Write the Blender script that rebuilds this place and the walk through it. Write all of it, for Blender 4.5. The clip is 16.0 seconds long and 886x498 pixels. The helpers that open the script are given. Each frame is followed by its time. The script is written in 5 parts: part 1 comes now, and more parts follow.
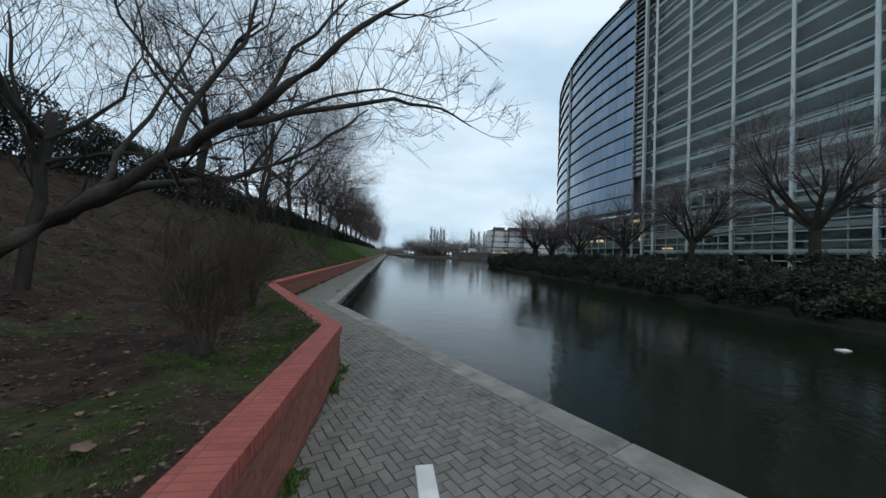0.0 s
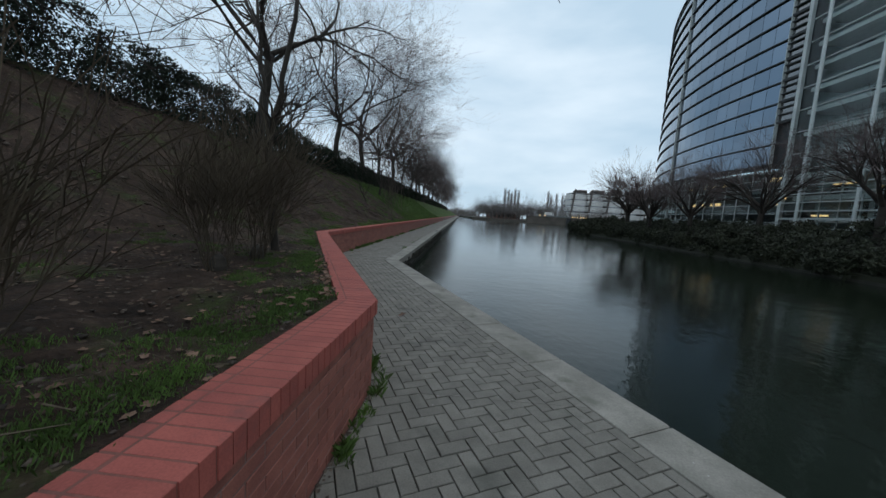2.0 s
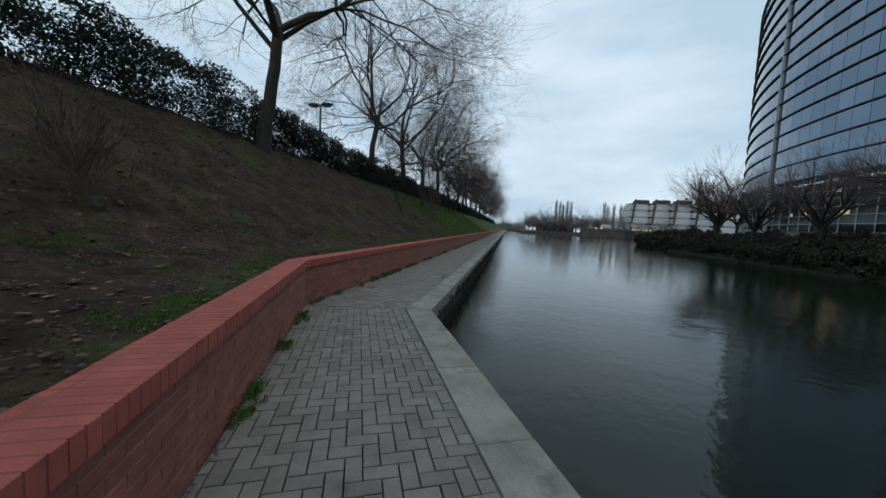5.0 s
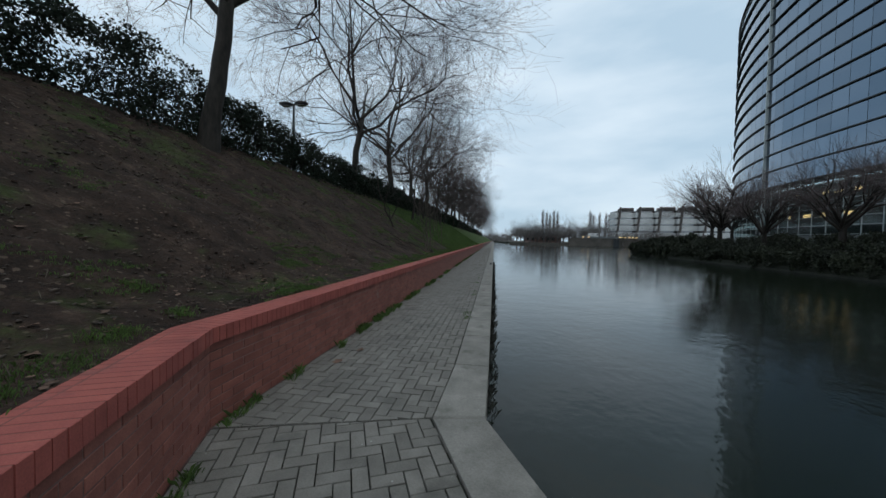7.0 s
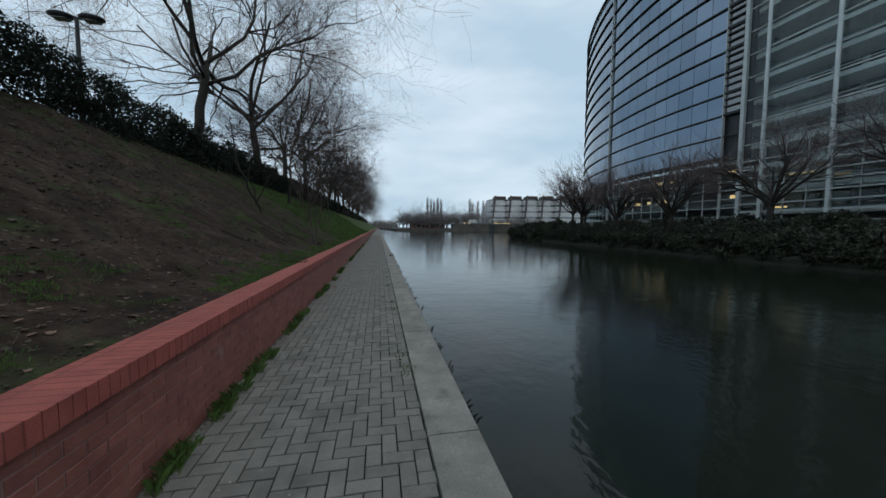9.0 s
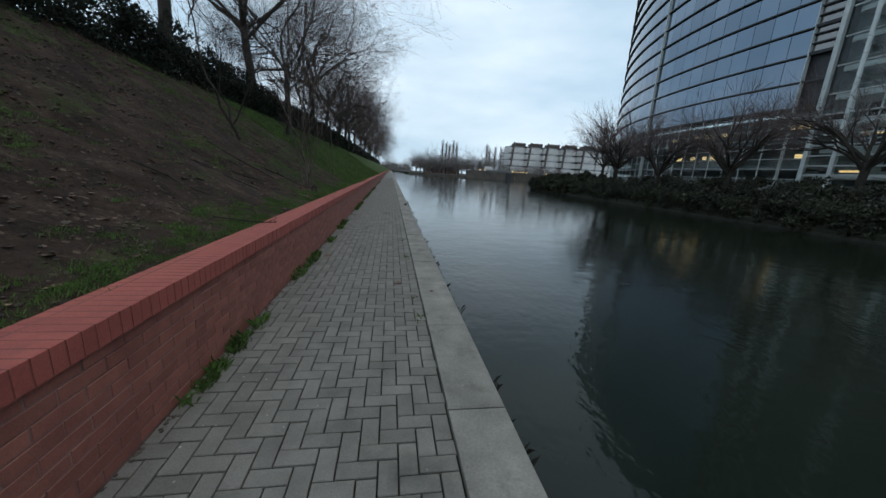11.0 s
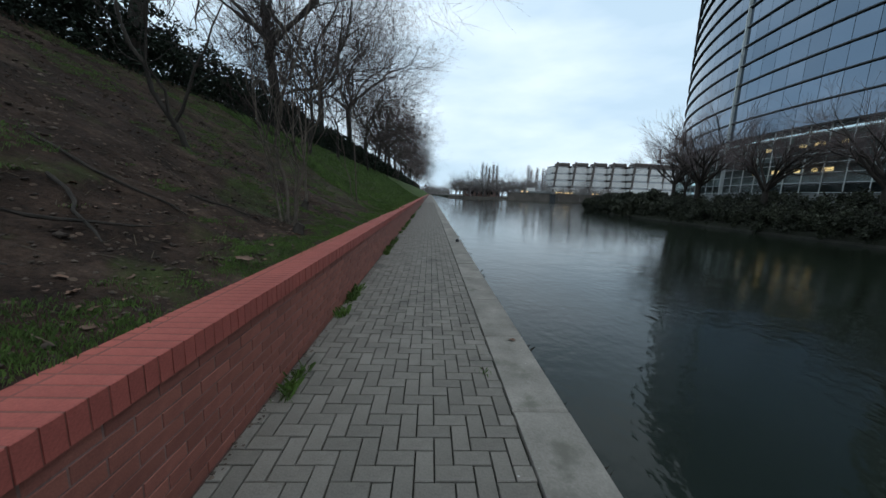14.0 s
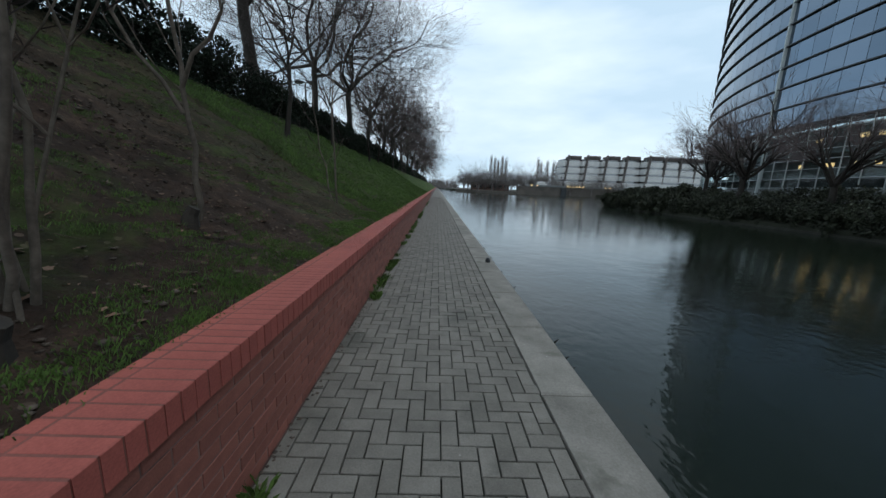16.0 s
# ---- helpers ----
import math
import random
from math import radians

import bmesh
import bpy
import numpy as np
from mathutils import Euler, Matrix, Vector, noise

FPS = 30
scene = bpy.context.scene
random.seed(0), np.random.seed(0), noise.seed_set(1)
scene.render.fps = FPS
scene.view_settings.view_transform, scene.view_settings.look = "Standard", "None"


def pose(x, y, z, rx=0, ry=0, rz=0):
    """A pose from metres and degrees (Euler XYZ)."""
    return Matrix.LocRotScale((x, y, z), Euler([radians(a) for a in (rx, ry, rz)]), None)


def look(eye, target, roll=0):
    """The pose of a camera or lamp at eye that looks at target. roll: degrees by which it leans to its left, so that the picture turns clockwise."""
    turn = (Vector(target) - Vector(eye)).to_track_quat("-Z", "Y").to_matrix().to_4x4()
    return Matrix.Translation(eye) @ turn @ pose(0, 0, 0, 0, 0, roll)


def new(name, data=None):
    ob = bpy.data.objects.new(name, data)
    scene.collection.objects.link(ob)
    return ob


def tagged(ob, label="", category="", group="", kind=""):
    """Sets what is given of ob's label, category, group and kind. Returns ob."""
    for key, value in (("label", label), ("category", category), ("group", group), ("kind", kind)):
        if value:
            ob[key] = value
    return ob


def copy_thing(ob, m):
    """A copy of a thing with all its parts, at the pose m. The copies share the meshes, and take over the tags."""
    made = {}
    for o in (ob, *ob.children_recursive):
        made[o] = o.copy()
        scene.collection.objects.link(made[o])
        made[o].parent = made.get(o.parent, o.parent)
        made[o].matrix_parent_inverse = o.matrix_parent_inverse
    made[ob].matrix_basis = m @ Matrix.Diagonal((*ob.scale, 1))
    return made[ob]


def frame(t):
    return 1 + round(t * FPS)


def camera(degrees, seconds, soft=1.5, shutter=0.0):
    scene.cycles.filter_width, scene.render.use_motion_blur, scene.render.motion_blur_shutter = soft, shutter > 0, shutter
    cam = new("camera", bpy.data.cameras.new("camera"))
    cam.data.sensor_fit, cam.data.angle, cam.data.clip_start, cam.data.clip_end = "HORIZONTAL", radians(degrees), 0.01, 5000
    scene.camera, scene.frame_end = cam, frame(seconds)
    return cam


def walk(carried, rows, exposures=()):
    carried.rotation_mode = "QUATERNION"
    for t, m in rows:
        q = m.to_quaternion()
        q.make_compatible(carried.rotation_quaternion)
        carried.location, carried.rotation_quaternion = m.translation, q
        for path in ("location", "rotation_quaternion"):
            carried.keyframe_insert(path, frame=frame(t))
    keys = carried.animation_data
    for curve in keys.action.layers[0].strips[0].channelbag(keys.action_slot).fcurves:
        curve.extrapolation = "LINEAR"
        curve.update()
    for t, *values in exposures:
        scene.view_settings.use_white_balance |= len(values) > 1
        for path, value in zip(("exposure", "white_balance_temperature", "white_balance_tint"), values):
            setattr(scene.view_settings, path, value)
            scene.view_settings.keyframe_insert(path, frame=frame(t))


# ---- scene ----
cam = camera(105.7, 16.0)
PATH = [
    (0, (2.196, -6.682, 1.857), (2.511, -4.707, 1.888), 1.9),
    (0.5, (2.237, -6.024, 1.752), (2.355, -4.028, 1.697), 1.8),
    (1, (2.176, -5.255, 1.597), (2.18, -3.259, 1.466), 2.1),
    (1.5, (2.162, -4.574, 1.542), (2.112, -2.583, 1.357), 2.7),
    (2, (2.125, -3.871, 1.426), (2.032, -1.885, 1.217), 3.6),
    (2.5, (2.077, -3.101, 1.37), (1.939, -1.117, 1.162), 3.6),
    (3, (2.0, -2.354, 1.362), (1.811, -0.372, 1.17), 3.4),
    (3.5, (1.872, -1.668, 1.406), (1.633, 0.31, 1.238), 3.0),
    (4, (1.8, -0.932, 1.387), (1.498, 1.038, 1.228), 3.4),
    (6.3, (0.82, 2.078, 1.39), (0.412, 4.033, 1.28), 2.3),
    (6.5, (0.666, 2.346, 1.408), (0.286, 4.307, 1.307), 1.9),
    (7, (0.444, 3.103, 1.393), (0.145, 5.079, 1.334), 1.1),
    (7.5, (0.214, 3.68, 1.441), (0.052, 5.673, 1.403), 0.7),
    (8, (0.028, 4.413, 1.398), (0.063, 6.412, 1.365), 0.5),
    (8.5, (-0.125, 5.048, 1.427), (0.097, 7.034, 1.366), 0.3),
    (9, (-0.269, 5.733, 1.426), (0.106, 7.694, 1.298), 0.3),
    (9.2, (-0.219, 6.0, 1.373), (0.185, 7.952, 1.213), 0.4),
    (11.3, (-0.35, 8.882, 1.433), (-0.046, 10.805, 0.976), 3.9),
    (11.5, (-0.364, 9.155, 1.436), (-0.081, 11.081, 0.978), 3.6),
    (12, (-0.45, 9.889, 1.399), (-0.208, 11.822, 0.946), 3.1),
    (12.5, (-0.418, 10.656, 1.362), (-0.222, 12.6, 0.938), 2.2),
    (13, (-0.485, 11.416, 1.379), (-0.337, 13.373, 0.993), 2.1),
    (13.5, (-0.523, 12.131, 1.372), (-0.415, 14.097, 1.024), 2.0),
    (14, (-0.521, 12.892, 1.367), (-0.436, 14.864, 1.041), 2.1),
    (14.5, (-0.635, 13.688, 1.421), (-0.548, 15.655, 1.072), 2.4),
    (15, (-0.624, 14.471, 1.418), (-0.544, 16.435, 1.046), 2.3),
    (15.5, (-0.681, 15.228, 1.444), (-0.608, 17.186, 1.044), 2.9),
    (16, (-0.73, 16.181, 1.399), (-0.682, 18.147, 1.035), 2.3),
]
walk(cam, [(t, look(eye, target, roll)) for t, eye, target, roll in PATH],
     exposures=((0, 0.0), (1, -0.08), (3, -0.04), (4, -0.12), (6.5, -0.14), (9, -0.18), (11.5, 0.1), (12.5, 0.16), (16, 0.14)))

# ---- world and light ----
world = bpy.data.worlds.new("world")
scene.world = world
world.use_nodes = True
wn, wl = world.node_tree.nodes, world.node_tree.links
wn.clear()
w_out = wn.new("ShaderNodeOutputWorld")
w_bg = wn.new("ShaderNodeBackground")
w_sky = wn.new("ShaderNodeTexSky")
w_sky.sky_type, w_sky.sun_disc = "NISHITA", False
w_sky.sun_elevation, w_sky.sun_rotation = radians(9), radians(200)
w_co = wn.new("ShaderNodeTexCoord")
w_map = wn.new("ShaderNodeMapping")
w_map.inputs["Scale"].default_value = (1.0, 1.0, 3.2)
w_noise = wn.new("ShaderNodeTexNoise")
w_noise.inputs["Scale"].default_value = 2.1
w_noise.inputs["Detail"].default_value = 5.0
w_noise.inputs["Roughness"].default_value = 0.5
w_ramp = wn.new("ShaderNodeValToRGB")
w_ramp.color_ramp.elements[0].position, w_ramp.color_ramp.elements[1].position = 0.36, 0.66
w_ramp.color_ramp.elements[0].color = (6.0, 8.0, 9.8, 1)
w_ramp.color_ramp.elements[1].color = (9.1, 10.7, 12.1, 1)
w_mix = wn.new("ShaderNodeMixRGB")
w_mix.inputs[0].default_value = 0.92
wl.new(w_co.outputs["Generated"], w_map.inputs["Vector"])
wl.new(w_map.outputs["Vector"], w_noise.inputs["Vector"])
wl.new(w_noise.outputs["Fac"], w_ramp.inputs["Fac"])
wl.new(w_sky.outputs["Color"], w_mix.inputs[1])
wl.new(w_ramp.outputs["Color"], w_mix.inputs[2])
wl.new(w_mix.outputs["Color"], w_bg.inputs["Color"])
wl.new(w_bg.outputs["Background"], w_out.inputs["Surface"])
w_bg.inputs["Strength"].default_value = 0.094

sun = new("sun", bpy.data.lights.new("sun", "SUN"))
sun.data.energy, sun.data.angle, sun.data.color = 0.6, radians(40), (1.0, 0.93, 0.85)
sun.matrix_world = look((0, 0, 50), (-14, 10, 0))

# ---- helpers of this scene ----
rnd = random.Random(7)


def mat(name, rough=0.8, metal=0.0, spec=0.5):
    m = bpy.data.materials.new(name)
    m.use_nodes = True
    b = m.node_tree.nodes["Principled BSDF"]
    b.inputs["Roughness"].default_value = rough
    b.inputs["Metallic"].default_value = metal
    b.inputs["Specular IOR Level"].default_value = spec
    return m, m.node_tree.nodes, m.node_tree.links, b


def noise_ramp(n, l, scale, stops, detail=6.0, rough=0.6, coord="Object", stretch=(1, 1, 1)):
    """A noise at real-world size through a colour ramp."""
    co = n.new("ShaderNodeTexCoord")
    mp = n.new("ShaderNodeMapping")
    mp.inputs["Scale"].default_value = stretch
    no = n.new("ShaderNodeTexNoise")
    no.inputs["Scale"].default_value, no.inputs["Detail"].default_value = scale, detail
    no.inputs["Roughness"].default_value = rough
    ra = n.new("ShaderNodeValToRGB")
    while len(ra.color_ramp.elements) < len(stops):
        ra.color_ramp.elements.new(0.5)
    for e, (p, c) in zip(ra.color_ramp.elements, stops):
        e.position, e.color = p, (*c, 1)
    l.new(co.outputs[coord], mp.inputs["Vector"])
    l.new(mp.outputs["Vector"], no.inputs["Vector"])
    l.new(no.outputs["Fac"], ra.inputs["Fac"])
    return ra.outputs["Color"], no.outputs["Fac"]


def mixed(n, l, a, b, fac, mode="MIX"):
    m = n.new("ShaderNodeMixRGB")
    m.blend_type = mode
    for i, v in ((0, fac), (1, a), (2, b)):
        if isinstance(v, (int, float)):
            m.inputs[i].default_value = v
        elif isinstance(v, tuple):
            m.inputs[i].default_value = (*v, 1)
        else:
            l.new(v, m.inputs[i])
    return m.outputs["Color"]


def bump(n, l, b, height, strength, dist):
    bu = n.new("ShaderNodeBump")
    bu.inputs["Strength"].default_value, bu.inputs["Distance"].default_value = strength, dist
    l.new(height, bu.inputs["Height"])
    l.new(bu.outputs["Normal"], b.inputs["Normal"])


def varied(name, dark, light, scale=8.0, rough=0.85, fine=60.0, relief=0.3, dist=0.01, piece=0.0, coord="Object", metal=0.0, spec=0.4,
           island=False, stain=None, stretch=(1, 1, 1), specks=0):
    """A surface of two tones at two scales; pieces differ a little from one another."""
    m, n, l, b = mat(name, rough, metal, spec)
    col, _ = noise_ramp(n, l, scale, ((0.3, dark), (0.7, light)), coord=coord, stretch=stretch)
    grain, gf = noise_ramp(n, l, fine, ((0.25, (0.72, 0.72, 0.72)), (0.75, (1.2, 1.2, 1.2))), coord=coord)
    col = mixed(n, l, col, grain, 0.8, "MULTIPLY")
    if stain:
        st, sf = noise_ramp(n, l, stain[0], ((stain[1], (0, 0, 0)), (stain[1] + 0.12, (1, 1, 1))), coord=coord)
        col = mixed(n, l, col, stain[2], st)
    if specks:
        vo = n.new("ShaderNodeTexVoronoi")
        vo.inputs["Scale"].default_value = specks
        co = n.new("ShaderNodeTexCoord")
        l.new(co.outputs["Object"], vo.inputs["Vector"])
        rs = n.new("ShaderNodeValToRGB")
        rs.color_ramp.elements[0].position, rs.color_ramp.elements[0].color = 0.05, (1, 1, 1, 1)
        rs.color_ramp.elements[1].position, rs.color_ramp.elements[1].color = 0.09, (0, 0, 0, 1)
        l.new(vo.outputs["Distance"], rs.inputs["Fac"])
        few, _ = noise_ramp(n, l, 1.3, ((0.5, (0, 0, 0)), (0.62, (0.8, 0.8, 0.8))), coord=coord)
        col = mixed(n, l, col, (0.42, 0.42, 0.4), mixed(n, l, rs.outputs["Color"], few, 1.0, "MULTIPLY"))
    if piece:
        if island:
            g = n.new("ShaderNodeNewGeometry").outputs["Random Per Island"]
        else:
            g = n.new("ShaderNodeObjectInfo").outputs["Random"]
        mr = n.new("ShaderNodeMapRange")
        mr.inputs["To Min"].default_value, mr.inputs["To Max"].default_value = 1 - piece, 1 + piece
        l.new(g, mr.inputs["Value"])
        hv = n.new("ShaderNodeHueSaturation")
        l.new(mr.outputs["Result"], hv.inputs["Value"])
        l.new(col, hv.inputs["Color"])
        col = hv.outputs["Color"]
    l.new(col, b.inputs["Base Color"])
    if relief:
        bump(n, l, b, gf, relief, dist)
    return m


def part(name, bm, material, parent=None, label="", kind=""):
    """Links a bmesh, or (verts, faces), as one mesh object under a thing or a part."""
    me = bpy.data.meshes.new(name)
    if isinstance(bm, tuple):
        me.from_pydata(bm[0], [], bm[1])
    else:
        bm.to_mesh(me)
        bm.free()
    me.materials.append(material)
    ob = new(name, me)
    if parent:
        ob.parent = parent
    return tagged(ob, label, kind=kind)


def smooth(ob):
    for p in ob.data.polygons:
        p.use_smooth = True
    return ob


def thing(name, label, category, group="", at=(0, 0, 0), kind=""):
    ob = new(name)
    ob.location = at
    return tagged(ob, label, category, group, kind)


def box(bm, x0, y0, z0, x1, y1, z1, bevel=0.0, turn=None):
    ge = bmesh.ops.create_cube(bm, size=1)["verts"]
    m = Matrix.Translation(((x0 + x1) / 2, (y0 + y1) / 2, (z0 + z1) / 2)) @ Matrix.Diagonal((x1 - x0, y1 - y0, z1 - z0, 1))
    bmesh.ops.transform(bm, matrix=(turn @ m) if turn else m, verts=ge)
    if bevel:
        ed = {e for v in ge for e in v.link_edges}
        bmesh.ops.bevel(bm, geom=list(ed), offset=bevel, segments=1, affect="EDGES", profile=0.5)


def boxed(*a, **k):
    bm = bmesh.new()
    box(bm, *a, **k)
    return bm


class Soup:
    """Collects verts and faces for one joined mesh."""

    def __init__(self):
        self.v, self.f = [], []

    def add(self, vs, fs):
        o = len(self.v)
        self.v.extend(vs)
        self.f.extend([tuple(i + o for i in f) for f in fs])

    def done(self):
        return (self.v, self.f)

    def tube(self, pts, radii, sides):
        rings = []
        for i, p in enumerate(pts):
            d = (pts[min(i + 1, len(pts) - 1)] - pts[max(i - 1, 0)])
            d = d.normalized() if d.length > 1e-6 else Vector((0, 0, 1))
            a = d.orthogonal().normalized()
            c = d.cross(a)
            rings.append([tuple(p + radii[i] * (math.cos(2 * math.pi * k / sides) * a + math.sin(2 * math.pi * k / sides) * c)) for k in range(sides)])
        fs = []
        for i in range(len(pts) - 1):
            for k in range(sides):
                q = (k + 1) % sides
                fs.append((i * sides + k, i * sides + q, (i + 1) * sides + q, (i + 1) * sides + k))
        fs.append(tuple(range((len(pts) - 1) * sides, len(pts) * sides)))
        self.add([v for r in rings for v in r], fs)

    def prism(self, poly, z0, z1, inset=0.004, drop=0.004):
        """A low piece with a chamfered top from a convex outline."""
        n = len(poly)
        cx, cy = sum(p[0] for p in poly) / n, sum(p[1] for p in poly) / n
        inn = []
        for x, y in poly:
            d = math.hypot(x - cx, y - cy) or 1
            k = max(0.0, 1 - inset * 1.4 / d)
            inn.append((cx + (x - cx) * k, cy + (y - cy) * k))
        vs = [(x, y, z0) for x, y in poly] + [(x, y, z1 - drop) for x, y in poly] + [(x, y, z1) for x, y in inn]
        fs = [tuple(range(2 * n, 3 * n))]
        for i in range(n):
            j = (i + 1) % n
            fs += [(i, j, n + j, n + i), (n + i, n + j, 2 * n + j, 2 * n + i)]
        self.add(vs, fs)

    def leaf(self, p, size, rng, flat=1.0, ratio=0.5):
        """A pointed, slightly folded leaf."""
        a = Vector((rng.gauss(0, 1), rng.gauss(0, 1), rng.gauss(0, flat)))
        a = a.normalized() if a.length > 1e-4 else Vector((1, 0, 0))
        u = Vector((rng.gauss(0, 1), rng.gauss(0, 1), rng.gauss(0, 1)))
        b = a.cross(u)
        b = b.normalized() if b.length > 1e-4 else a.orthogonal().normalized()
        c = a.cross(b)
        L, W = size, size * ratio * 0.5
        self.add([tuple(p), tuple(p + a * L * 0.45 + b * W + c * W * 0.4), tuple(p + a * L), tuple(p + a * L * 0.45 - b * W + c * W * 0.4)],
                 [(0, 1, 2), (0, 2, 3)])


def clip(poly, a, b):
    """The part of a convex outline that lies to the left of the line from a to b."""
    out = []
    s = lambda p: (b[0] - a[0]) * (p[1] - a[1]) - (b[1] - a[1]) * (p[0] - a[0])
    for i, p in enumerate(poly):
        q = poly[(i + 1) % len(poly)]
        sp, sq = s(p), s(q)
        if sp >= 0:
            out.append(p)
        if (sp >= 0) != (sq >= 0):
            t = sp / (sp - sq)
            out.append((p[0] + t * (q[0] - p[0]), p[1] + t * (q[1] - p[1])))
    return out


def fbm(x, y, z=0.0):
    return noise.fractal(Vector((x, y, z)), 0.7, 2.1, 4)


# ---- materials ----
M_PAVER = varied("concrete_paver", (0.122, 0.114, 0.1), (0.182, 0.171, 0.152), 5.0, 0.88, 95, 0.6, 0.006, 0.13, stain=(1.6, 0.58, (0.085, 0.083, 0.072)), specks=12)
M_PAVERS = varied("concrete_pavers", (0.122, 0.114, 0.1), (0.182, 0.171, 0.152), 5.0, 0.88, 95, 0.6, 0.006, 0.13, island=True, stain=(1.6, 0.58, (0.085, 0.083, 0.072)), specks=12)
M_JOINT = varied("joint_sand", (0.01, 0.011, 0.008), (0.024, 0.025, 0.017), 6, 0.95, 80)
M_BRICK = varied("red_brick", (0.18, 0.06, 0.047), (0.265, 0.098, 0.072), 7, 0.8, 120, 0.3, 0.004, 0.16, stain=(2.0, 0.66, (0.3, 0.2, 0.18)))
M_BRICKS = varied("red_bricks", (0.18, 0.06, 0.047), (0.265, 0.098, 0.072), 7, 0.8, 120, 0.3, 0.004, 0.16, island=True, stain=(2.0, 0.66, (0.3, 0.2, 0.18)))
M_CAP = varied("coping_brick", (0.245, 0.06, 0.05), (0.345, 0.09, 0.07), 6, 0.75, 130, 0.3, 0.003, 0.09, stain=(2.6, 0.6, (0.17, 0.062, 0.055)))
M_CAPS = varied("coping_bricks", (0.245, 0.06, 0.05), (0.345, 0.09, 0.07), 6, 0.75, 130, 0.3, 0.003, 0.09, island=True, stain=(2.6, 0.6, (0.17, 0.062, 0.055)))
M_MORTAR = varied("mortar", (0.07, 0.038, 0.034), (0.29, 0.18, 0.16), 2.6, 0.95, 90)
M_CAPJOINT = varied("coping_mortar", (0.12, 0.056, 0.047), (0.27, 0.098, 0.08), 2.0, 0.95, 90)
M_KERB = varied("kerb_concrete", (0.135, 0.128, 0.113), (0.25, 0.237, 0.212), 2.6, 0.88, 70, 0.5, 0.005, 0.1, stain=(3.0, 0.56, (0.115, 0.112, 0.094)), specks=13)
M_QUAY = varied("quay_wall", (0.015, 0.015, 0.011), (0.04, 0.038, 0.03), 2.5, 0.8, 40, 0.6, 0.02)
M_BARK = varied("bark", (0.013, 0.011, 0.009), (0.045, 0.037, 0.03), 8, 0.9, 40, 0.5, 0.01, stretch=(1, 1, 0.3))
M_BARKR = varied("bank_bark", (0.018, 0.015, 0.012), (0.04, 0.033, 0.028), 6, 0.9, 40, 0.5, 0.01)
# own twig brown, with aerial haze and skylight on the crowns mixed in
M_CROWN = varied("hazed_plane_twigs", (0.085, 0.066, 0.064), (0.15, 0.118, 0.114), 0.6, 0.9, 6, 0.0)
M_TWIG = varied("twig_bark", (0.02, 0.015, 0.014), (0.045, 0.033, 0.03), 1.0, 0.9, 10, 0.0)
M_SAPL = varied("sapling_bark", (0.05, 0.04, 0.032), (0.15, 0.125, 0.1), 9, 0.9, 60, 0.3)
M_IVY = varied("hedge_leaf", (0.008, 0.013, 0.009), (0.022, 0.033, 0.02), 2.0, 0.75, 20, 0.0, piece=0.4, island=True, spec=0.2)
M_SHRUB = varied("bank_leaf", (0.014, 0.018, 0.01), (0.04, 0.046, 0.025), 0.5, 0.7, 8, 0.0, piece=0.45, island=True)
M_GRASS = varied("grass_blade", (0.038, 0.07, 0.012), (0.08, 0.145, 0.026), 1.5, 0.7, 10, 0.0, piece=0.35, island=True)
M_DEAD = varied("dead_leaf", (0.06, 0.035, 0.024), (0.2, 0.118, 0.082), 3, 0.85, 60, 0.2, piece=0.4, island=True)
M_CLOD = varied("soil_clod", (0.028, 0.02, 0.016), (0.115, 0.09, 0.072), 5, 0.95, 40, 0.0, piece=0.45, island=True)
M_BUSH = varied("bush_twig", (0.04, 0.03, 0.02), (0.09, 0.07, 0.045), 2, 0.9, 20, 0.0)
M_STEEL = varied("painted_steel", (0.36, 0.4, 0.4), (0.48, 0.52, 0.52), 0.8, 0.45, 10, 0.0)
M_DARKST = varied("dark_metal", (0.02, 0.024, 0.028), (0.035, 0.04, 0.045), 1.0, 0.5, 10, 0.0)
M_CONC = varied("facade_concrete", (0.12, 0.13, 0.13), (0.2, 0.21, 0.21), 0.4, 0.8, 6, 0.0)
M_INNER = varied("inner_wall", (0.16, 0.2, 0.205), (0.42, 0.49, 0.5), 0.35, 0.6, 3, 0.0)
M_WHITE = varied("white_render", (0.5, 0.5, 0.49), (0.64, 0.64, 0.63), 0.3, 0.8, 3, 0.0)
M_ROOF = varied("dark_roof", (0.05, 0.042, 0.038), (0.085, 0.07, 0.063), 0.4, 0.7, 3, 0.0)
# far trees: distance haze is put into this paler grey-brown
M_FARHAZE = varied("hazed_far_twigs", (0.125, 0.112, 0.108), (0.19, 0.17, 0.163), 0.15, 0.95, 1.0, 0.0)
M_PINK = varied("pink_render", (0.26, 0.17, 0.15), (0.36, 0.25, 0.22), 0.3, 0.85, 3, 0.0)
M_STONE = varied("far_stone", (0.07, 0.062, 0.055), (0.12, 0.105, 0.09), 0.3, 0.9, 3, 0.0)


